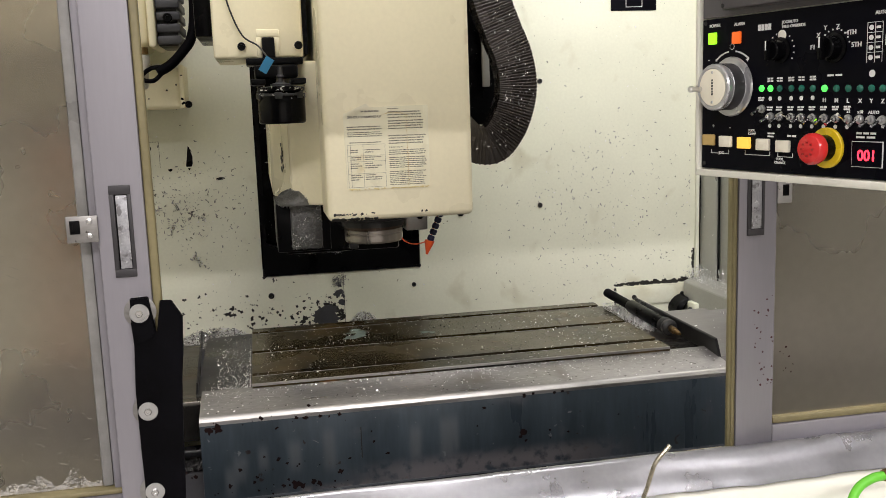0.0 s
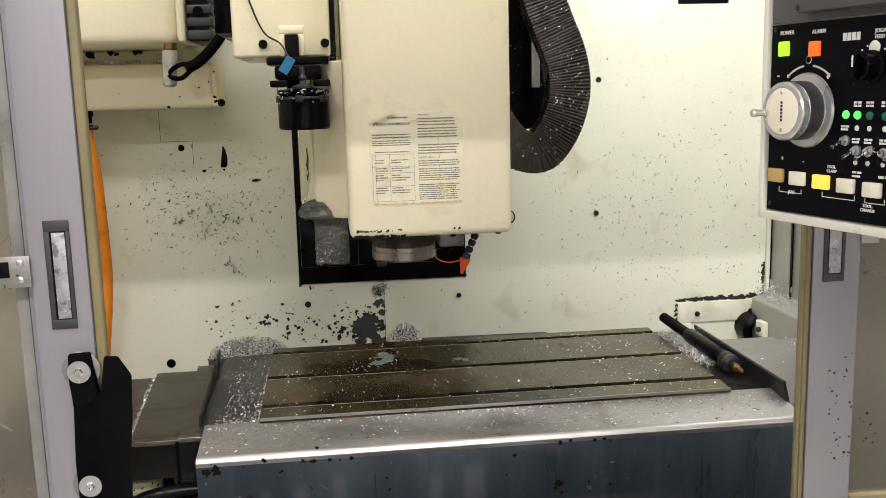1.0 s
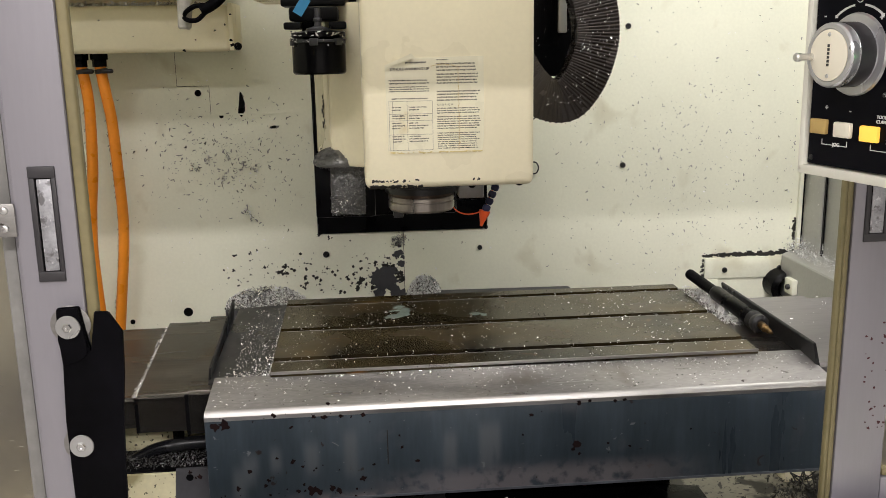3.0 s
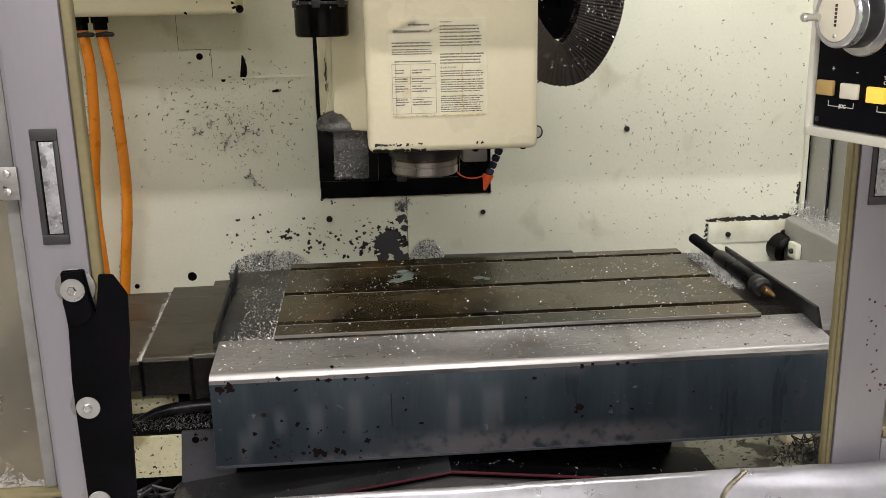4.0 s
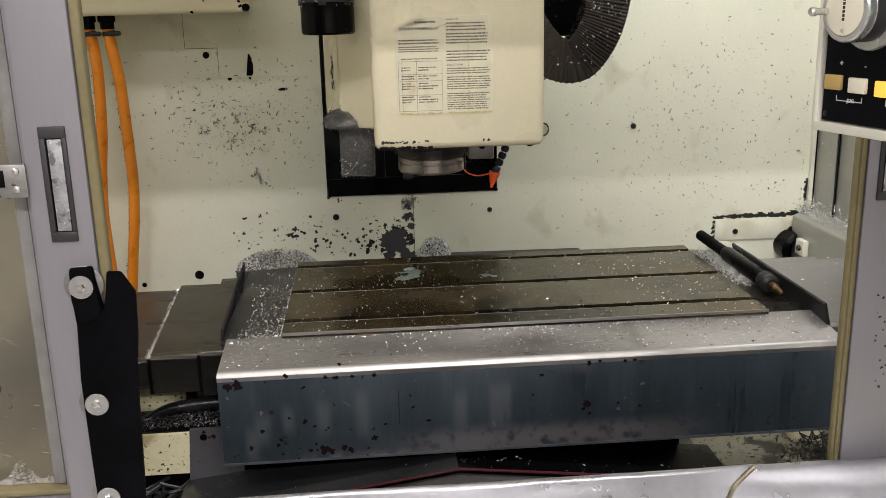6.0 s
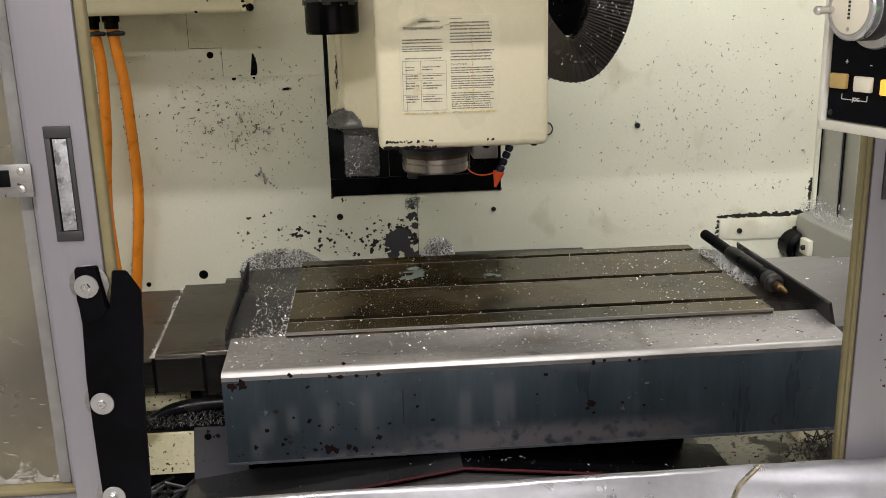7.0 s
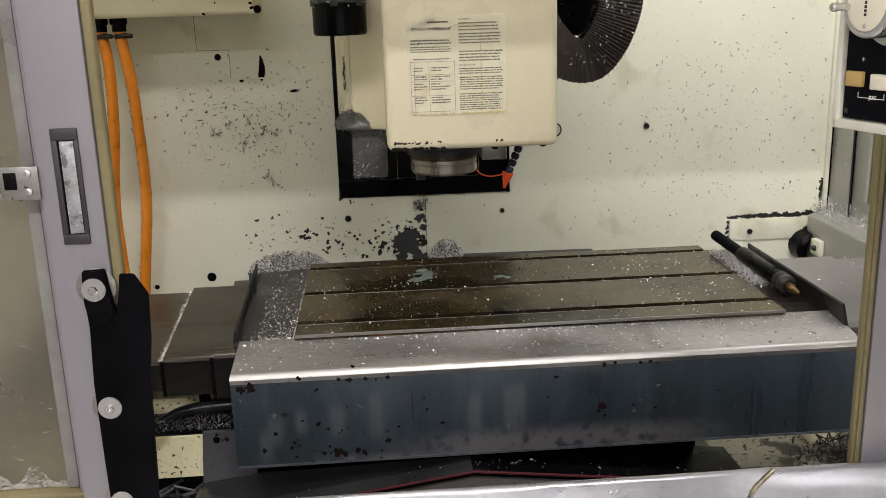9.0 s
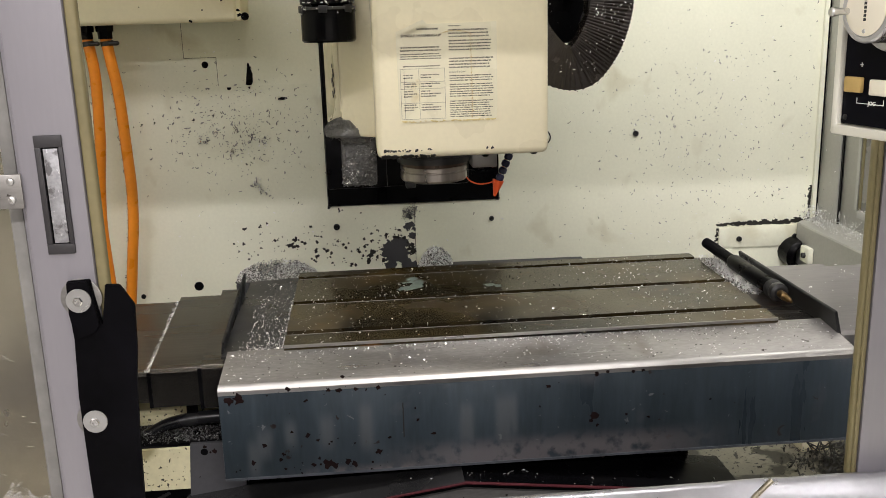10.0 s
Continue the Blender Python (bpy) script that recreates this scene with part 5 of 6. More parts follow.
for x, z, s in ((-0.500, 1.551, 0.011), (-0.492, 1.547, 0.007), (-0.447, 1.553, 0.010), (-0.434, 1.552, 0.007), (-0.385, 1.555, 0.009), (-0.372, 1.556, 0.008)):
    blob(bm, (x, -0.1004, z), (1, 0, 0), (0, 0, 1), s, rf, (0, -1, 0), 0.0005)
part("flaked_paint", bm, BLACK, mg, "dark flaked patches", "stuff")
bm = M()
for x, z, s in ((-0.182, 1.425, 0.006), (-0.183, 1.437, 0.005), (-0.222, 1.462, 0.003), (-0.196, 1.475, 0.0026), (-0.181, 1.50, 0.003), (-0.30, 1.414, 0.004), (-0.50, 1.49, 0.002), (-0.42, 1.45, 0.0018), (-0.27, 1.44, 0.0022)):
    blob(bm, (x, -0.1722 if x < -0.19 else -0.1742, z), (1, 0, 0), (0, 0, 1), s, rf, (0, -1, 0), 0.0005)
part("flaked_paint", bm, BLACK, dt, "dark flaked patches", "stuff")

# orange hoses
for x0, pts in ((-0.574, [(-0.574, -0.1, 1.385), (-0.566, -0.1, 1.338), (-0.562, -0.1, 1.261), (-0.569, -0.1, 1.114), (-0.581, -0.1, 1.014), (-0.589, -0.1, 0.902), (-0.587, -0.1, 0.80), (-0.582, -0.1, 0.66)]),
                (-0.526, [(-0.526, -0.1, 1.385), (-0.519, -0.1, 1.322), (-0.509, -0.1, 1.24), (-0.505, -0.1, 1.112), (-0.503, -0.1, 0.991), (-0.509, -0.1, 0.898), (-0.522, -0.1, 0.799), (-0.54, -0.1, 0.66)])):
    oh = thing("orange_hose", (x0, -0.1, 1.2), "orange rubber coolant hose hanging by the back wall", "hose", "orange hoses")
    part("hose", tube(M(), pts, 0.0142, 14), ORANGE, oh)
    scatter("stuck_chips", lambda r, pts=pts: (lambda p: ((p.x - 0.0135 + 0.004 * r.random(), -0.106 - 0.004 * r.random(), p.z), (-1, -0.5, 0)))(smooth_line(pts, 30)[r.randrange(60, 200)]), 130, 0.0042, FLAKE, oh, "dark chips stuck to the hose", 73, 0.8)
    part("fitting", turned(M(), (x0, -0.1, 1.413), (0, 0, -1), [(0.018, 0), (0.022, 0.003), (0.022, 0.018), (0.018, 0.020), (0.018, 0.036)], 6), BLACK, oh)
    part("clamp", turned(M(), (x0 + 0.002, -0.1, 1.372), (0.15, 0, -1), [(0.0145, 0), (0.0165, 0.001), (0.0165, 0.011), (0.0145, 0.012)], 14), DARK_STEEL, oh)
    part("clamp_screw", turned(M(), (x0 + 0.010, -0.112, 1.366), (1, -0.2, 0), [(0.006, 0), (0.006, 0.022), (0.004, 0.026)], 10), DARK_STEEL, oh)

# ---- front of the machine: sill, doors ----
sl = thing("door_sill", (0.3, -1.73, 0.9), "bent bare aluminium door sill with dents", "sill", kind="structure")
bm = M()
prof = [(-1.700, 0.926), (-1.712, 0.936), (-1.717, 0.9365), (-1.722, 0.934), (-1.748, 0.905), (-1.752, 0.896), (-1.746, 0.896), (-1.715, 0.925), (-1.700, 0.916)]
n = 90
rings = []
for i in range(n + 1):
    x = -1.06 + 2.62 * i / n
    wob = 0.0016 * noise.noise((x * 7, 0, 3)) + 0.0010 * noise.noise((x * 23, 2, 1))
    rings.append([bm.verts.new((x, y + (wob * 2 if 2 < k < 6 else 0), z + wob)) for k, (y, z) in enumerate(prof)])
for a, b in zip(rings, rings[1:]):
    for k in range(len(prof)):
        bm.faces.new((a[k], a[(k + 1) % len(prof)], b[(k + 1) % len(prof)], b[k]))
bm.faces.new(rings[0][::-1])
bm.faces.new(rings[-1])
part("sill_strip", bm, SILL_METAL, sl, smooth=60)
bm = M()
prism(bm, [(-1.704, 0.915), (-1.742, 0.893), (-1.93, 0.858), (-1.95, 0.84), (-1.95, 0.10), (-1.704, 0.10)], "x", -1.06, 1.56, 0.004)
part("front_panel", bm, CREAM_CLEAN, sl, "pale cream front panel")
hdr = thing("door_header", (0.25, -1.73, 1.86), "cream header over the doors", "header", kind="structure")
part("beam", box(M(), -1.06, 1.56, -1.785, -1.66, 1.657, 2.12, 0.004), CREAM_CLEAN, hdr)
wl = thing("work_lamp", (1.25, -1.0, 1.95), "slim white work lamp fixed to the grey side wall", "lamp")
part("housing", box(M(), 1.25, 1.405, -1.30, -0.70, 1.93, 1.99, 0.006), WHITE_PLASTIC, wl)
part("mount", box(M(), 1.405, 1.4298, -1.05, -0.95, 1.94, 1.98, 0.003), GREY_STEEL, wl)


def recessed_pull(door, x0, x1, z0, z1, y):
    """A black moulded finger pull let into the door stile."""
    pl = M()
    t = 0.0035
    for a in ((x0, x1, z1 - 0.0095, z1), (x0, x1, z0, z0 + 0.0085), (x0, x0 + 0.0048, z0 + 0.0085, z1 - 0.0095), (x1 - t, x1, z0 + 0.0085, z1 - 0.0095)):
        box(pl, a[0], a[1], y - 0.0022, y + 0.002, a[2], a[3], 0.0006)
    h = part("pull_frame", pl, PULL_GREY, door, "dark moulded finger pull")
    part("pull_recess", box(M(), x0 + 0.0048, x1 - t, y - 0.0004, y + 0.0015, z0 + 0.0085, z1 - 0.0095), BLACK, h)
    part("pull_grip", box(M(), x0 + 0.0062, x1 - t - 0.0006, y - 0.0014, y - 0.0005, z0 + 0.0092, z1 - 0.0105, 0.0003), ZINC, h, "scratched zinc grip")


LY = -1.818
ld = thing("door_left", (-0.5, LY, 0.95), "grey aluminium sliding door with scratched plastic window", "door", kind="structure")
part("stile", box(M(), -0.1625, -0.1145, LY, LY + 0.030, 0.93, 1.86, 0.0015), DOOR_METAL, ld)
part("seal", box(M(), -0.1142, -0.1050, LY + 0.002, LY + 0.012, 0.93, 1.86, 0.0025, 3), SEAL, ld, "yellowed rubber edge seal")
part("inner_bead", box(M(), -0.1745, -0.1630, LY + 0.026, LY + 0.044, 0.999, 1.86, 0.003), DOOR_METAL, ld)
part("outer_bead", box(M(), -0.1870, -0.1750, LY + 0.030, LY + 0.042, 1.003, 1.86, 0.003), CLEAR_EDGE, ld, "cloudy clear glazing strip")
part("bottom_rail", box(M(), -0.95, -0.1630, LY + 0.002, LY + 0.044, 0.93, 0.996, 0.0015), DOOR_METAL, ld)
part("bottom_seal", box(M(), -0.95, -0.1632, LY + 0.022, LY + 0.046, 0.9965, 1.0025, 0.002), SEAL, ld)
part("window_pane", box(M(), -0.95, -0.1755, LY + 0.036, LY + 0.041, 1.0028, 1.86), DOOR_SHEET, ld, "scratched hazy plastic pane").visible_shadow = False
part("far_stile", box(M(), -1.02, -0.9505, LY, LY + 0.044, 0.93, 1.65, 0.0015), DOOR_METAL, ld)
recessed_pull(ld, -0.1485, -0.127, 1.242, 1.338, LY)
hg = part("latch_plate", box(M(), -0.1925, -0.1615, LY - 0.003, LY - 0.0004, 1.281, 1.3085, 0.0008), STRIP_STEEL, ld, "small steel latch plate")
for x, z in ((-0.1695, 1.303), (-0.1700, 1.288)):
    part("rivet", turned(M(), (x, LY - 0.003, z), (0, -1, 0), [(0.0032, 0), (0.0028, 0.0014), (0.0012, 0.002)], 12), CHROME, hg)
part("latch_slot", box(M(), -0.189, -0.179, LY - 0.0036, LY - 0.0028, 1.290, 1.304, 0.0002), BLACK, hg)
bm = M()
rw = random.Random(9)
for k in range(1500):
    t = rw.random()
    top = 0.004 + 0.018 * max(0.0, noise.noise((t * 9, 4, 1)) + 0.45)
    blob(bm, (-0.188 - 0.17 * t, LY + 0.0359, 1.0035 + top * rw.random() ** 1.4), (1, 0, 0), (0, 0, 1), 0.0003 + 0.0011 * rw.random() ** 2, rw, (0, -1, 0), 0.0003, 6)
for k in range(90):
    x, z, n = -0.19 - 0.25 * rw.random(), 1.03 + 0.28 * rw.random() ** 1.5, rw.randint(2, 7)
    for j in range(n):
        blob(bm, (x + 0.0016 * j, LY + 0.0359, z - 0.0006 * j * (j > 2) + rw.gauss(0, 0.0003)), (1, 0, 0.3), (0, 0, 0.4), rw.uniform(0.0004, 0.0012), rw, (0, -1, 0), 0.0003, 6)
part("coolant_splash", bm, surf("coolant_scum", (0.45, 0.43, 0.40), 0.45, vary=0.3, scale=90), ld, "whitish dried coolant splashes", "stuff")

fl = thing("rubber_flap", (-0.11, LY - 0.01, 1.1), "black rubber flap screwed to the door edge with washers", "flap")
bm = M()
flap = [(-0.1365, 1.2195), (-0.1180, 1.2205), (-0.1130, 1.181), (-0.1115, 1.180), (-0.1065, 1.2155), (-0.0950, 1.2150), (-0.0845, 1.197), (-0.0865, 1.16), (-0.0900, 1.129), (-0.0930, 1.075), (-0.0950, 1.02), (-0.0985, 0.945), (-0.1380, 0.945), (-0.1372, 1.003), (-0.1380, 1.05), (-0.1385, 1.12), (-0.1358, 1.17), (-0.1372, 1.193)]
prism(bm, flap, "y", LY - 0.0055, LY - 0.0015, 0.0008)
part("sheet", bm, RUBBER, fl)
part("torn_strip", prism(M(), [(-0.1360, 1.2190), (-0.1185, 1.2200), (-0.1135, 1.184), (-0.1155, 1.1785), (-0.1185, 1.1770), (-0.1205, 1.1745), (-0.1250, 1.1730), (-0.1342, 1.1705), (-0.1368, 1.193)], "y", LY - 0.0085, LY - 0.0057, 0.0006), RUBBER, fl, "torn upper strip")
for z in (1.204, 1.0965, 1.006):
    y0 = LY - (0.0087 if z > 1.2 else 0.0057)
    ws = part("washer", turned(M(), (-0.1275, y0 - 0.0001, z), (0, -1, 0), [(0.0100, 0), (0.0102, 0.0006), (0.0098, 0.0012), (0.004, 0.0013)], 26), MATT_STEEL, fl, "flat steel washer")
    part("screw", turned(M(), (-0.1275, y0 - 0.0014, z), (0, -1, 0), [(0.0042, 0), (0.0042, 0.002), (0.0034, 0.0028), (0.0018, 0.0028), (0.0018, 0.0012)], 6), CHROME, ws)
    part("back_washer", turned(M(), (-0.1275, LY - 0.0002, z), (0, -1, 0), [(0.0165, 0), (0.0165, 0.0010), (0.0158, 0.0013)], 32), STRIP_STEEL, fl, "large flat washer")

RY = -1.70
rd = thing("door_right", (0.9, RY, 0.92), "grey aluminium sliding door with scratched plastic window", "door", kind="structure")
part("stile", box(M(), 0.622, 0.677, RY, RY + 0.011, 0.924, 1.655, 0.0015), DOOR_METAL, rd)
part("seal", box(M(), 0.6108, 0.6215, RY + 0.001, RY + 0.011, 0.924, 1.655, 0.003, 3), SEAL, rd, "yellowed rubber edge seal")
part("seal_lip", box(M(), 0.6140, 0.6175, RY - 0.0015, RY + 0.0005, 0.924, 1.655, 0.0007), SEAL, rd)
part("bottom_rail", box(M(), 0.6775, 1.52, RY, RY + 0.03, 0.924, 0.954, 0.0015), DOOR_METAL, rd)
part("bottom_seal", box(M(), 0.679, 1.45, RY + 0.002, RY + 0.02, 0.9545, 0.964, 0.003), SEAL, rd)
part("window_pane", box(M(), 0.6775, 1.45, RY + 0.010, RY + 0.015, 0.958, 1.655), DOOR_SHEET, rd, "scratched hazy plastic pane").visible_shadow = False
part("far_stile", box(M(), 1.4505, 1.52, RY, RY + 0.03, 0.9545, 1.655, 0.0015), DOOR_METAL, rd)
recessed_pull(rd, 0.6335, 0.6580, 1.221, 1.321, RY)
hg = part("latch_plate", box(M(), 0.676, 0.697, RY - 0.003, RY - 0.0004, 1.262, 1.295, 0.0008), STRIP_STEEL, rd, "small steel latch plate")
part("latch_slot", box(M(), 0.683, 0.692, RY - 0.0036, RY - 0.0028, 1.272, 1.287, 0.0002), BLACK, hg)
bm = M()
rs = random.Random(19)
for k in range(26):
    blob(bm, (0.645 + 0.03 * rs.random(), RY, 1.0 + 0.14 * rs.random()), (1, 0, 0), (0, 0, 1), rs.uniform(0.0008, 0.0022), rs, (0, -1, 0), 0.0003)
for k in range(8):
    blob(bm, (0.685 + 0.03 * rs.random(), RY + 0.010, 1.02 + 0.05 * rs.random()), (1, 0, 0), (0, 0, 1), rs.uniform(0.0008, 0.002), rs, (0, -1, 0), 0.0003)
part("red_specks", bm, RED_TRIM, rd, "red paint specks", "stuff")

# ---- small things on the front ledge ----
ng = thing("air_nozzle", (0.45, -1.80, 0.89), "thin bent brass air nozzle with blue handle", "air nozzle")
part("nozzle", tube(M(), [(0.437, -1.80, 0.905), (0.447, -1.80, 0.925), (0.456, -1.80, 0.952), (0.462, -1.80, 0.965), (0.4795, -1.80, 0.9835)], 0.0027, 10), surf("dull_brass", (0.33, 0.30, 0.23), 0.34, metal=0.8, vary=0.3, scale=60), ng)
part("handle", turned(M(), (0.4385, -1.80, 0.909), (-0.35, -0.3, -1), [(0.006, 0), (0.008, 0.004), (0.008, 0.012), (0.012, 0.018), (0.012, 0.035)], 14), NAVY, ng)
ah = thing("air_hose", (0.72, -1.86, 0.88), "bright green air hose with brass fitting", "hose")
part("hose", tube(M(), [(0.742, -1.85, 0.934), (0.725, -1.85, 0.932), (0.705, -1.852, 0.923), (0.690, -1.86, 0.907), (0.682, -1.875, 0.888), (0.68, -1.90, 0.878)], 0.0058, 12), LIME, ah)
part("fitting", turned(M(), (0.740, -1.85, 0.934), (1, 0, 0.05), [(0.007, 0), (0.008, 0.003), (0.008, 0.014), (0.0055, 0.016), (0.0055, 0.05)], 14), BRASS, ah)

# ---- swivelled control console ----
CANG = radians(75)
CU, CN = Vector((math.cos(CANG), -math.sin(CANG), 0)), Vector((-math.sin(CANG), -math.cos(CANG), 0))
C0 = Vector((0.478, -1.88, 1.331))
FACE = Matrix(((CU.x, 0, CN.x, C0.x), (CU.y, 0, CN.y, C0.y), (0, 1, 0, C0.z), (0, 0, 0, 1)))   # (along, up, out) to the world


def cbox(bm, u0, u1, v0, v1, w0, w1, bev=0.0):
    return box(bm, u0, u1, v0, v1, w0, w1, bev, 2, FACE)


def cturn(bm, u, v, w, profile, n=28, lean=(0, 0, 1)):
    return turned(bm, FACE @ Vector((u, v, w)), FACE.to_3x3() @ Vector(lean), profile, n)


def cbars(bm, u, v, wide, high, words=2):
    """A small unreadable legend."""
    x = u - wide / 2
    step = wide / words
    for k in range(words):
        cbox(bm, x + k * step, x + k * step + step * 0.78, v - high / 2, v + high / 2, 0.0002, 0.0006)


con = thing("control_console", C0, "black machine control console with knobs, toggles and lit lamps", "control panel")
part("cabinet", cbox(M(), -0.006, 0.46, -0.008, 0.60, -0.16, -0.004, 0.004), CREAM_CLEAN, con, "cream console cabinet")
part("lower_trim", cbox(M(), -0.006, 0.46, -0.0085, -0.0012, -0.004, 0.004, 0.001), CREAM_CLEAN, con, "cream lower trim")
part("side_trim", cbox(M(), -0.0075, -0.0012, -0.0085, 0.60, -0.004, 0.004, 0.002), CREAM_CLEAN, con, "cream side trim")
part("panel", cbox(M(), 0.0, 0.455, 0.0, 0.156, -0.0038, 0.0), PANEL_BLACK, con, "black lettered panel")
part("screen_panel", cbox(M(), 0.0, 0.455, 0.1575, 0.58, -0.0038, 0.0), SCREEN_GREY, con)
part("screen_bezel", cbox(M(), 0.042, 0.40, 0.1625, 0.45, 0.0002, 0.016, 0.003), SCREEN_GREY, con, "grey screen bezel")
part("screen_glass", cbox(M(), 0.065, 0.38, 0.185, 0.43, 0.0162, 0.0175), PANEL_BLACK, con)
for u, v in ((0.046, 0.1665), (0.004, 0.1525), (0.004, 0.005)):
    part("panel_screw", cturn(M(), u, v, 0.016 if u > 0.02 else 0, [(0.0022, 0), (0.0022, 0.0008), (0.001, 0.0012)], 10), DARK_STEEL, con)
part("power_lamp", cbox(M(), 0.0105, 0.0215, 0.1300, 0.1420, 0, 0.003, 0.0008), LAMP_GREEN, con, "lit green power lamp")
part("alarm_lamp", cbox(M(), 0.0450, 0.0565, 0.1285, 0.1405, 0, 0.003, 0.0008), LAMP_ORANGE, con, "orange alarm lamp")
wh = part("hand_wheel", cturn(M(), 0.0435, 0.0855, 0.0, [(0.029, 0), (0.0305, 0.001), (0.0295, 0.003), (0.024, 0.0035), (0.0235, 0.006), (0.0235, 0.017), (0.0225, 0.018), (0.0, 0.018)], 44), KNOB_GREY, con, "silver hand wheel")
part("wheel_barrel", cturn(M(), 0.0435, 0.0855, 0.0038, [(0.0238, 0), (0.0238, 0.0138)], 44, (0, 0, 1)), PULL_GREY, wh, "dark knurled barrel")
part("wheel_rim", cturn(M(), 0.0435, 0.0855, 0.0182, [(0.0228, 0), (0.0235, 0.001), (0.0235, 0.0065), (0.0222, 0.008), (0.0195, 0.0082), (0.019, 0.0074), (0.0, 0.0074)], 44), KNOB_GREY, wh)
part("wheel_plate", cturn(M(), 0.0435, 0.0855, 0.0258, [(0.0186, 0), (0.0186, 0.0006), (0.018, 0.0008)], 36), IVORY, wh, "pale name disc")
bm = M()
for k in range(6):
    cbox(bm, 0.0425, 0.0447, 0.0775 + 0.0028 * k, 0.0795 + 0.0028 * k, 0.0266, 0.0269)
part("disc_mark", bm, INK, wh)
for v in (0.0705, 0.1005):
    part("disc_screw", cturn(M(), 0.0435, v, 0.0266, [(0.0016, 0), (0.0012, 0.0007)], 8), MATT_STEEL, wh)
part("wheel_pin", cturn(M(), 0.0265, 0.0842, 0.026, [(0.0026, 0), (0.0026, 0.010), (0.0033, 0.0115), (0.0033, 0.0145), (0.0022, 0.016)], 14), CHROME, wh, "steel crank pin")
for u, v, r in ((0.109, 0.1185, 0.0115), (0.173, 0.117, 0.0125), (0.243, 0.115, 0.012)):
    kn = part("selector_knob", cturn(M(), u, v, 0.0, [(r + 0.001, 0), (r + 0.001, 0.002), (r - 0.0015, 0.003), (r - 0.0025, 0.013), (r - 0.0035, 0.014)], 26), BLACK, con, "black selector knob")
    part("knob_ridge", cbox(M(), u - 0.0022, u + 0.0022, v - r + 0.002, v + r - 0.002, 0.014, 0.020, 0.001), BLACK, kn)
    part("knob_pointer", cbox(M(), u - 0.0006, u + 0.0006, v, v + r - 0.003, 0.0201, 0.0206), WHITE_INK, kn)
part("paint_dab", cturn(M(), 0.110, 0.1325, 0.0002, [(0.0055, 0), (0.0045, 0.0008), (0.002, 0.0012)], 10), WHITE_PLASTIC, con, "worn pale dab")
LEDS = [0.0855, 0.0970, 0.1090, 0.1235, 0.1360, 0.1495, 0.1630, 0.1765, 0.1895, 0.2020, 0.2140, 0.2255, 0.237, 0.249]
for k, u in enumerate(LEDS):
    lit = k in (0, 1, 6)
    part("indicator", cturn(M(), u, 0.0827 - 0.0003 * k, 0.0, [(0.0033, 0), (0.0033, 0.001), (0.0025, 0.002), (0.001, 0.0025)], 12), LED_ON if lit else GREEN_DIM, con, "lit green indicator" if lit else "unlit green indicator")
for k, u in enumerate(LEDS):
    v = 0.0555 - 0.0003 * k if k else 0.0625
    tg = part("toggle_nut", cturn(M(), u + 0.001, v, 0.0, [(0.0042, 0), (0.0042, 0.002), (0.0028, 0.0025), (0.0028, 0.005), (0.0015, 0.0052)], 8), MATT_STEEL, con, "steel toggle switch nut")
    part("toggle_lever", cturn(M(), u + 0.001, v, 0.004, [(0.0011, 0), (0.0019, 0.010), (0.0015, 0.0115)], 8, (0, -0.45 + 0.9 * (k % 5 == 3), 1)), CHROME, tg)
part("small_lamp", cturn(M(), 0.152, 0.0525, 0.0, [(0.0024, 0), (0.002, 0.002)], 10), LAMP_GREEN, con)
for k, (u, v, mat_) in enumerate(((0.0122, 0.0302, TAN), (0.0375, 0.0292, IVORY), (0.0640, 0.0284, LAMP_AMBER), (0.0900, 0.0274, IVORY), (0.1160, 0.0264, IVORY))):
    part("push_button", cbox(M(), u - 0.0085, u + 0.0085, v - 0.0058, v + 0.0058, 0, 0.004, 0.001), mat_, con, {0: "tan push button", 2: "lit amber push button"}.get(k, "ivory push button"))
es = part("stop_button", cturn(M(), 0.168, 0.0265, 0.0145, [(0.009, -0.002), (0.0138, 0.0), (0.0147, 0.003), (0.0144, 0.0075), (0.0128, 0.010), (0.008, 0.0117), (0.0, 0.0122)], 36), RED, con, "red mushroom stop button")
part("stop_ring", cturn(M(), 0.168, 0.0265, 0.0, [(0.0188, 0), (0.0188, 0.0022), (0.0178, 0.003), (0.0125, 0.003)], 36), YELLOW, es, "yellow stop ring")
part("stop_collar", cturn(M(), 0.168, 0.0265, 0.0032, [(0.0122, 0), (0.0122, 0.009), (0.010, 0.011)], 28), BLACK, es)
bm = M()
for k in range(8):
    a = math.pi / 4 * k
    cbox(bm, 0.168 + 0.0062 * math.cos(a) - 0.0012, 0.168 + 0.0062 * math.cos(a) + 0.0012, 0.0265 + 0.0062 * math.sin(a) - 0.0008, 0.0265 + 0.0062 * math.sin(a) + 0.0008, 0.0260, 0.0268)
part("stop_mark", bm, surf("dark_red_print", (0.32, 0.01, 0.01), 0.4, bump=0), es)
dp = part("display_frame", cbox(M(), 0.196, 0.2285, 0.0105, 0.0335, 0.0002, 0.0012), WHITE_INK, con)
part("display_window", cbox(M(), 0.1966, 0.2279, 0.0111, 0.0329, 0.0004, 0.0016), PANEL_BLACK, dp)
lettering("digits", "001", 0.0135, (0, 0, 0), FACE @ Matrix.Translation((0.2025, 0.0165, 0.0018)), DIGIT, dp, "red lit digits")
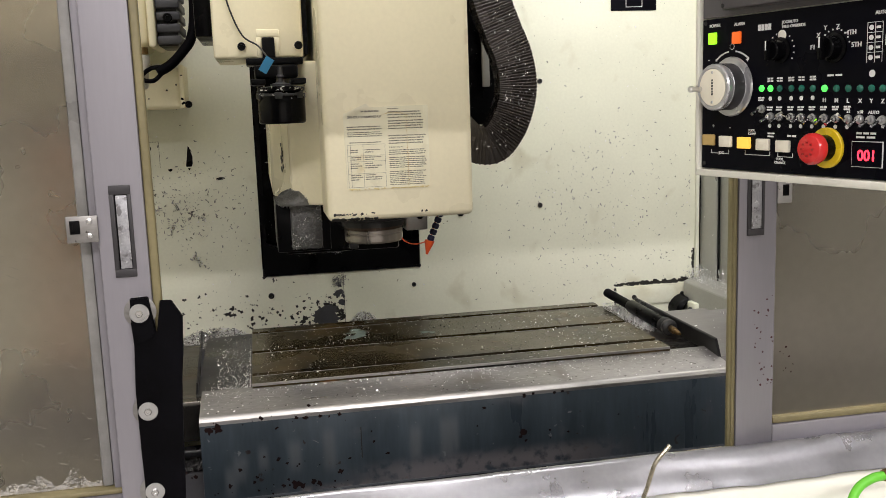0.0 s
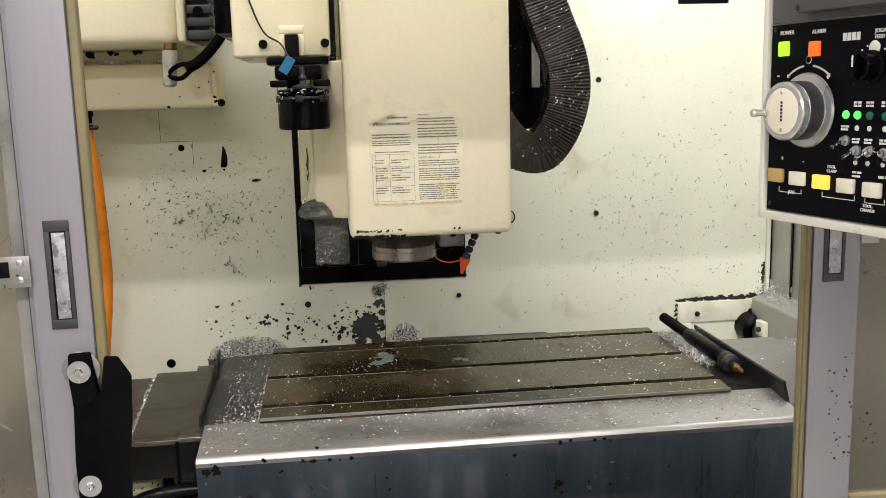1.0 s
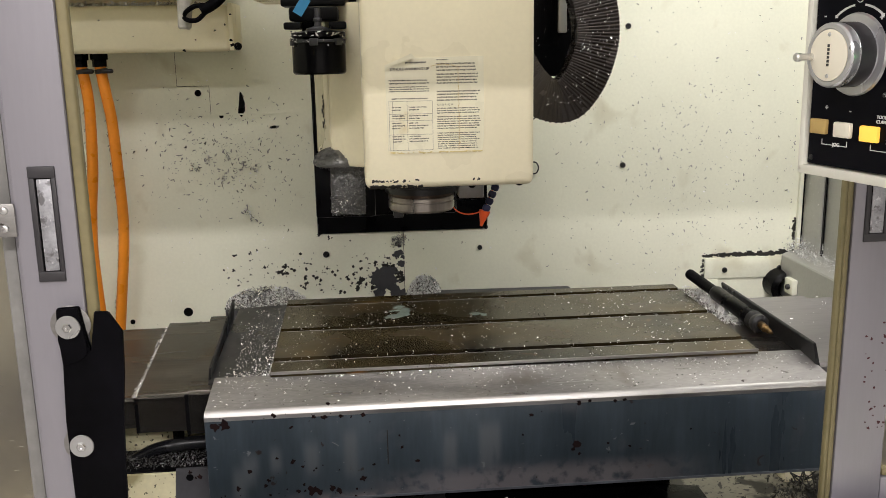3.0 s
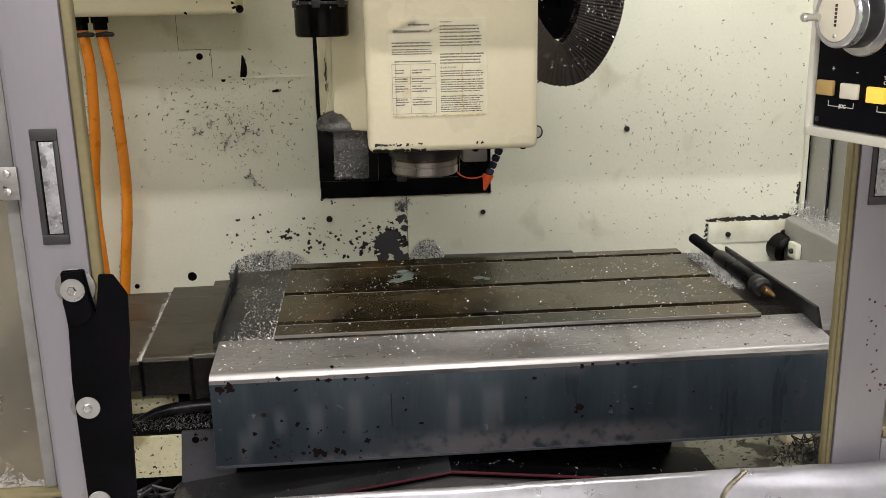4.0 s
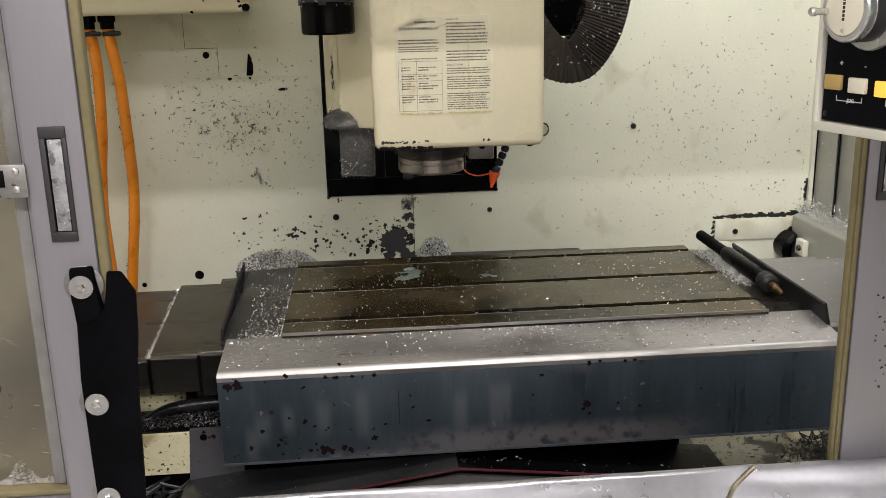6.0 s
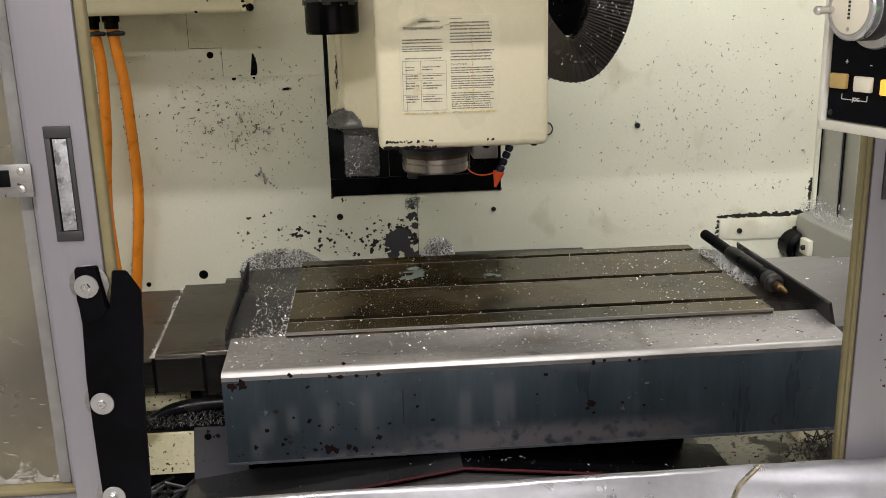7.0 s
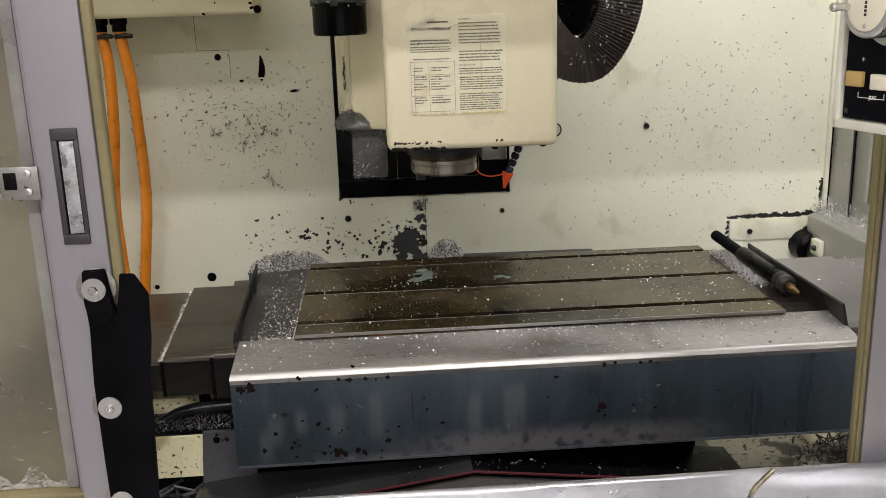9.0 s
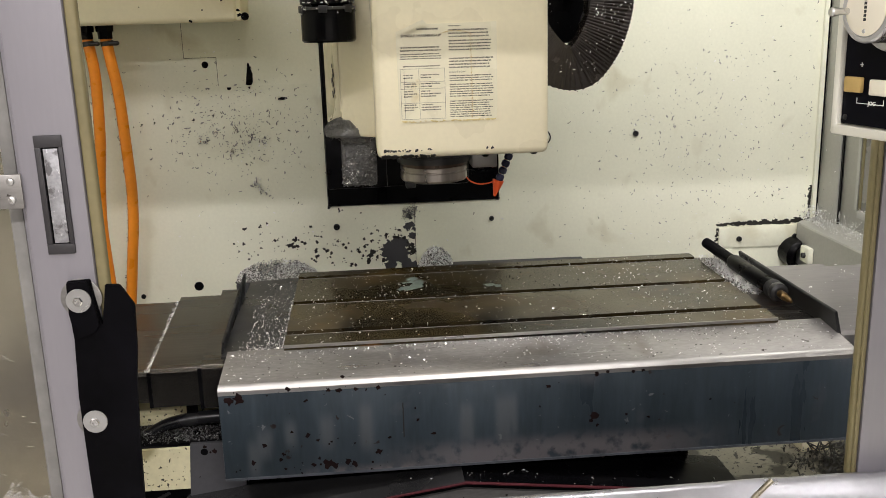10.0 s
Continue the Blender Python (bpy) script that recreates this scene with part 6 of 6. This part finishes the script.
for words, u, v, s in (("POWER", 0.010, 0.1475, 0.0046), ("ALARM", 0.046, 0.1465, 0.0046), ("X", 0.152, 0.1275, 0.006), ("Y", 0.160, 0.1335, 0.006), ("Z", 0.174, 0.1335, 0.006), ("4TH", 0.185, 0.1275, 0.006),
                       ("5TH", 0.191, 0.1165, 0.006), ("F1", 0.145, 0.1170, 0.006), ("H", 0.161, 0.0685, 0.0055), ("M", 0.1745, 0.0680, 0.0055), ("L", 0.188, 0.0675, 0.0055), ("X", 0.2005, 0.0672, 0.0055),
                       ("Y", 0.2125, 0.0670, 0.0055), ("Z", 0.2240, 0.0667, 0.0055), ("JOG/AUTO", 0.110, 0.1435, 0.004), ("FEED OVERRIDE", 0.110, 0.1392, 0.004), ("AUTO MODE", 0.215, 0.1425, 0.0045), ("TOOL", 0.068, 0.0400, 0.0034),
                       ("CLAMP", 0.068, 0.0366, 0.0034), ("JOG", 0.026, 0.0157, 0.004), ("+", 0.0155, 0.043, 0.006), ("-", 0.041, 0.042, 0.006), ("+", 0.063, 0.1095, 0.007), ("-", 0.008, 0.112, 0.008),
                       ("TOOL", 0.106, 0.0125, 0.0034), ("CHANGE", 0.104, 0.0090, 0.0034), ("x1", 0.1885, 0.0585, 0.004), ("x10", 0.200, 0.0580, 0.004), ("AUTO", 0.2115, 0.0575, 0.004)):
    tagged(lettering("legend", words, s, (0, 0, 0), FACE @ Matrix.Translation((u, v, 0.0003)), WHITE_INK, con), kind="stuff")
bm = M()
for k, u in enumerate(LEDS):
    if 1 <= k <= 5:
        cbars(bm, u, 0.0920, 0.008, 0.0017, 2)
        cbars(bm, u, 0.0895, 0.008, 0.0017, 2)
        cturn(bm, u, 0.0725, 0.0002, [(0.0022, 0), (0.0022, 0.0004)], 10)
    if 1 <= k <= 8:
        cbars(bm, u, 0.0640, 0.0085, 0.0016, 2)
        cbars(bm, u, 0.0617, 0.0085, 0.0016, 1)
        cturn(bm, u, 0.0460, 0.0002, [(0.0020, 0), (0.0020, 0.0004)], 10)
cbars(bm, 0.0855, 0.0735, 0.009, 0.0016)
cbars(bm, 0.0855, 0.0712, 0.009, 0.0016, 1)
cbars(bm, 0.175, 0.0925, 0.018, 0.0018, 2)
cbars(bm, 0.088, 0.1420, 0.018, 0.006, 4)
cbars(bm, 0.0995, 0.0385, 0.010, 0.0016, 2)
cbars(bm, 0.0995, 0.0355, 0.010, 0.0016, 1)
cbars(bm, 0.126, 0.0365, 0.012, 0.002, 2)
cbars(bm, 0.211, 0.0405, 0.022, 0.0018, 3)
cbars(bm, 0.211, 0.0370, 0.022, 0.0018, 2)
for u0, u1, v in ((0.0145, 0.041, 0.0165), (0.064, 0.098, 0.0165), (0.108, 0.127, 0.0160)):
    cbox(bm, u0, u1, v - 0.0003, v + 0.0003, 0.0002, 0.0005)
    cbox(bm, u0, u0 + 0.0005, v, v + 0.004, 0.0002, 0.0005)
    cbox(bm, u1 - 0.0005, u1, v, v + 0.004, 0.0002, 0.0005)
for (uc, vc, r, a0, a1, st) in ((0.109, 0.1185, 0.0165, -120, 120, 13), (0.173, 0.117, 0.0165, -60, 75, 9), (0.0435, 0.0855, 0.036, -38, -9, 26), (0.0435, 0.0855, 0.036, 9, 38, 26)):
    for k in range(st):
        a = radians(90 - (a0 + (a1 - a0) * k / (st - 1)))
        cbox(bm, uc + r * math.cos(a) - 0.0007, uc + r * math.cos(a) + 0.0007, vc + r * math.sin(a) - 0.0007, vc + r * math.sin(a) + 0.0007, 0.0002, 0.0005)
for v in (0.136, 0.1275, 0.119, 0.1105):
    for a in ((0.2075, 0.2235, v, v + 0.0004), (0.2075, 0.2079, v - 0.0085, v), (0.2155, 0.2159, v - 0.0085, v), (0.2231, 0.2235, v - 0.0085, v)):
        cbox(bm, a[0], a[1], a[2], a[3], 0.0002, 0.0005)
    cbars(bm, 0.2195, v - 0.0042, 0.0055, 0.0022, 1)
    cturn(bm, 0.2117, v - 0.0042, 0.0002, [(0.0023, 0), (0.0023, 0.0004)], 10)
for u in (0.0435, 0.214):
    cturn(bm, u, 0.126 if u < 0.1 else 0.0925, 0.0002, [(0.0032, 0), (0.0032, 0.0003)], 14)
for sgn in (-1, 1):
    a = radians(90 - sgn * 39)
    cbox(bm, 0.0435 + 0.036 * math.cos(a) - 0.0012, 0.0435 + 0.036 * math.cos(a) + 0.0012, 0.0855 + 0.036 * math.sin(a) - 0.0012, 0.0855 + 0.036 * math.sin(a) + 0.0012, 0.0002, 0.0005)
part("symbol_core", cturn(M(), 0.0435, 0.126, 0.0004, [(0.0026, 0), (0.0026, 0.0004)], 14), PANEL_BLACK, con)
part("small_print", bm, WHITE_INK, con, "white symbols and small print", "stuff")
part("mount_arm", tube(M(), [FACE @ Vector((0.22, 0.55, -0.15)), FACE @ Vector((0.22, 0.62, -0.24)), (1.10, -1.95, 2.25), (1.10, -1.80, 2.45)], 0.03, 14), CREAM_CLEAN, con)
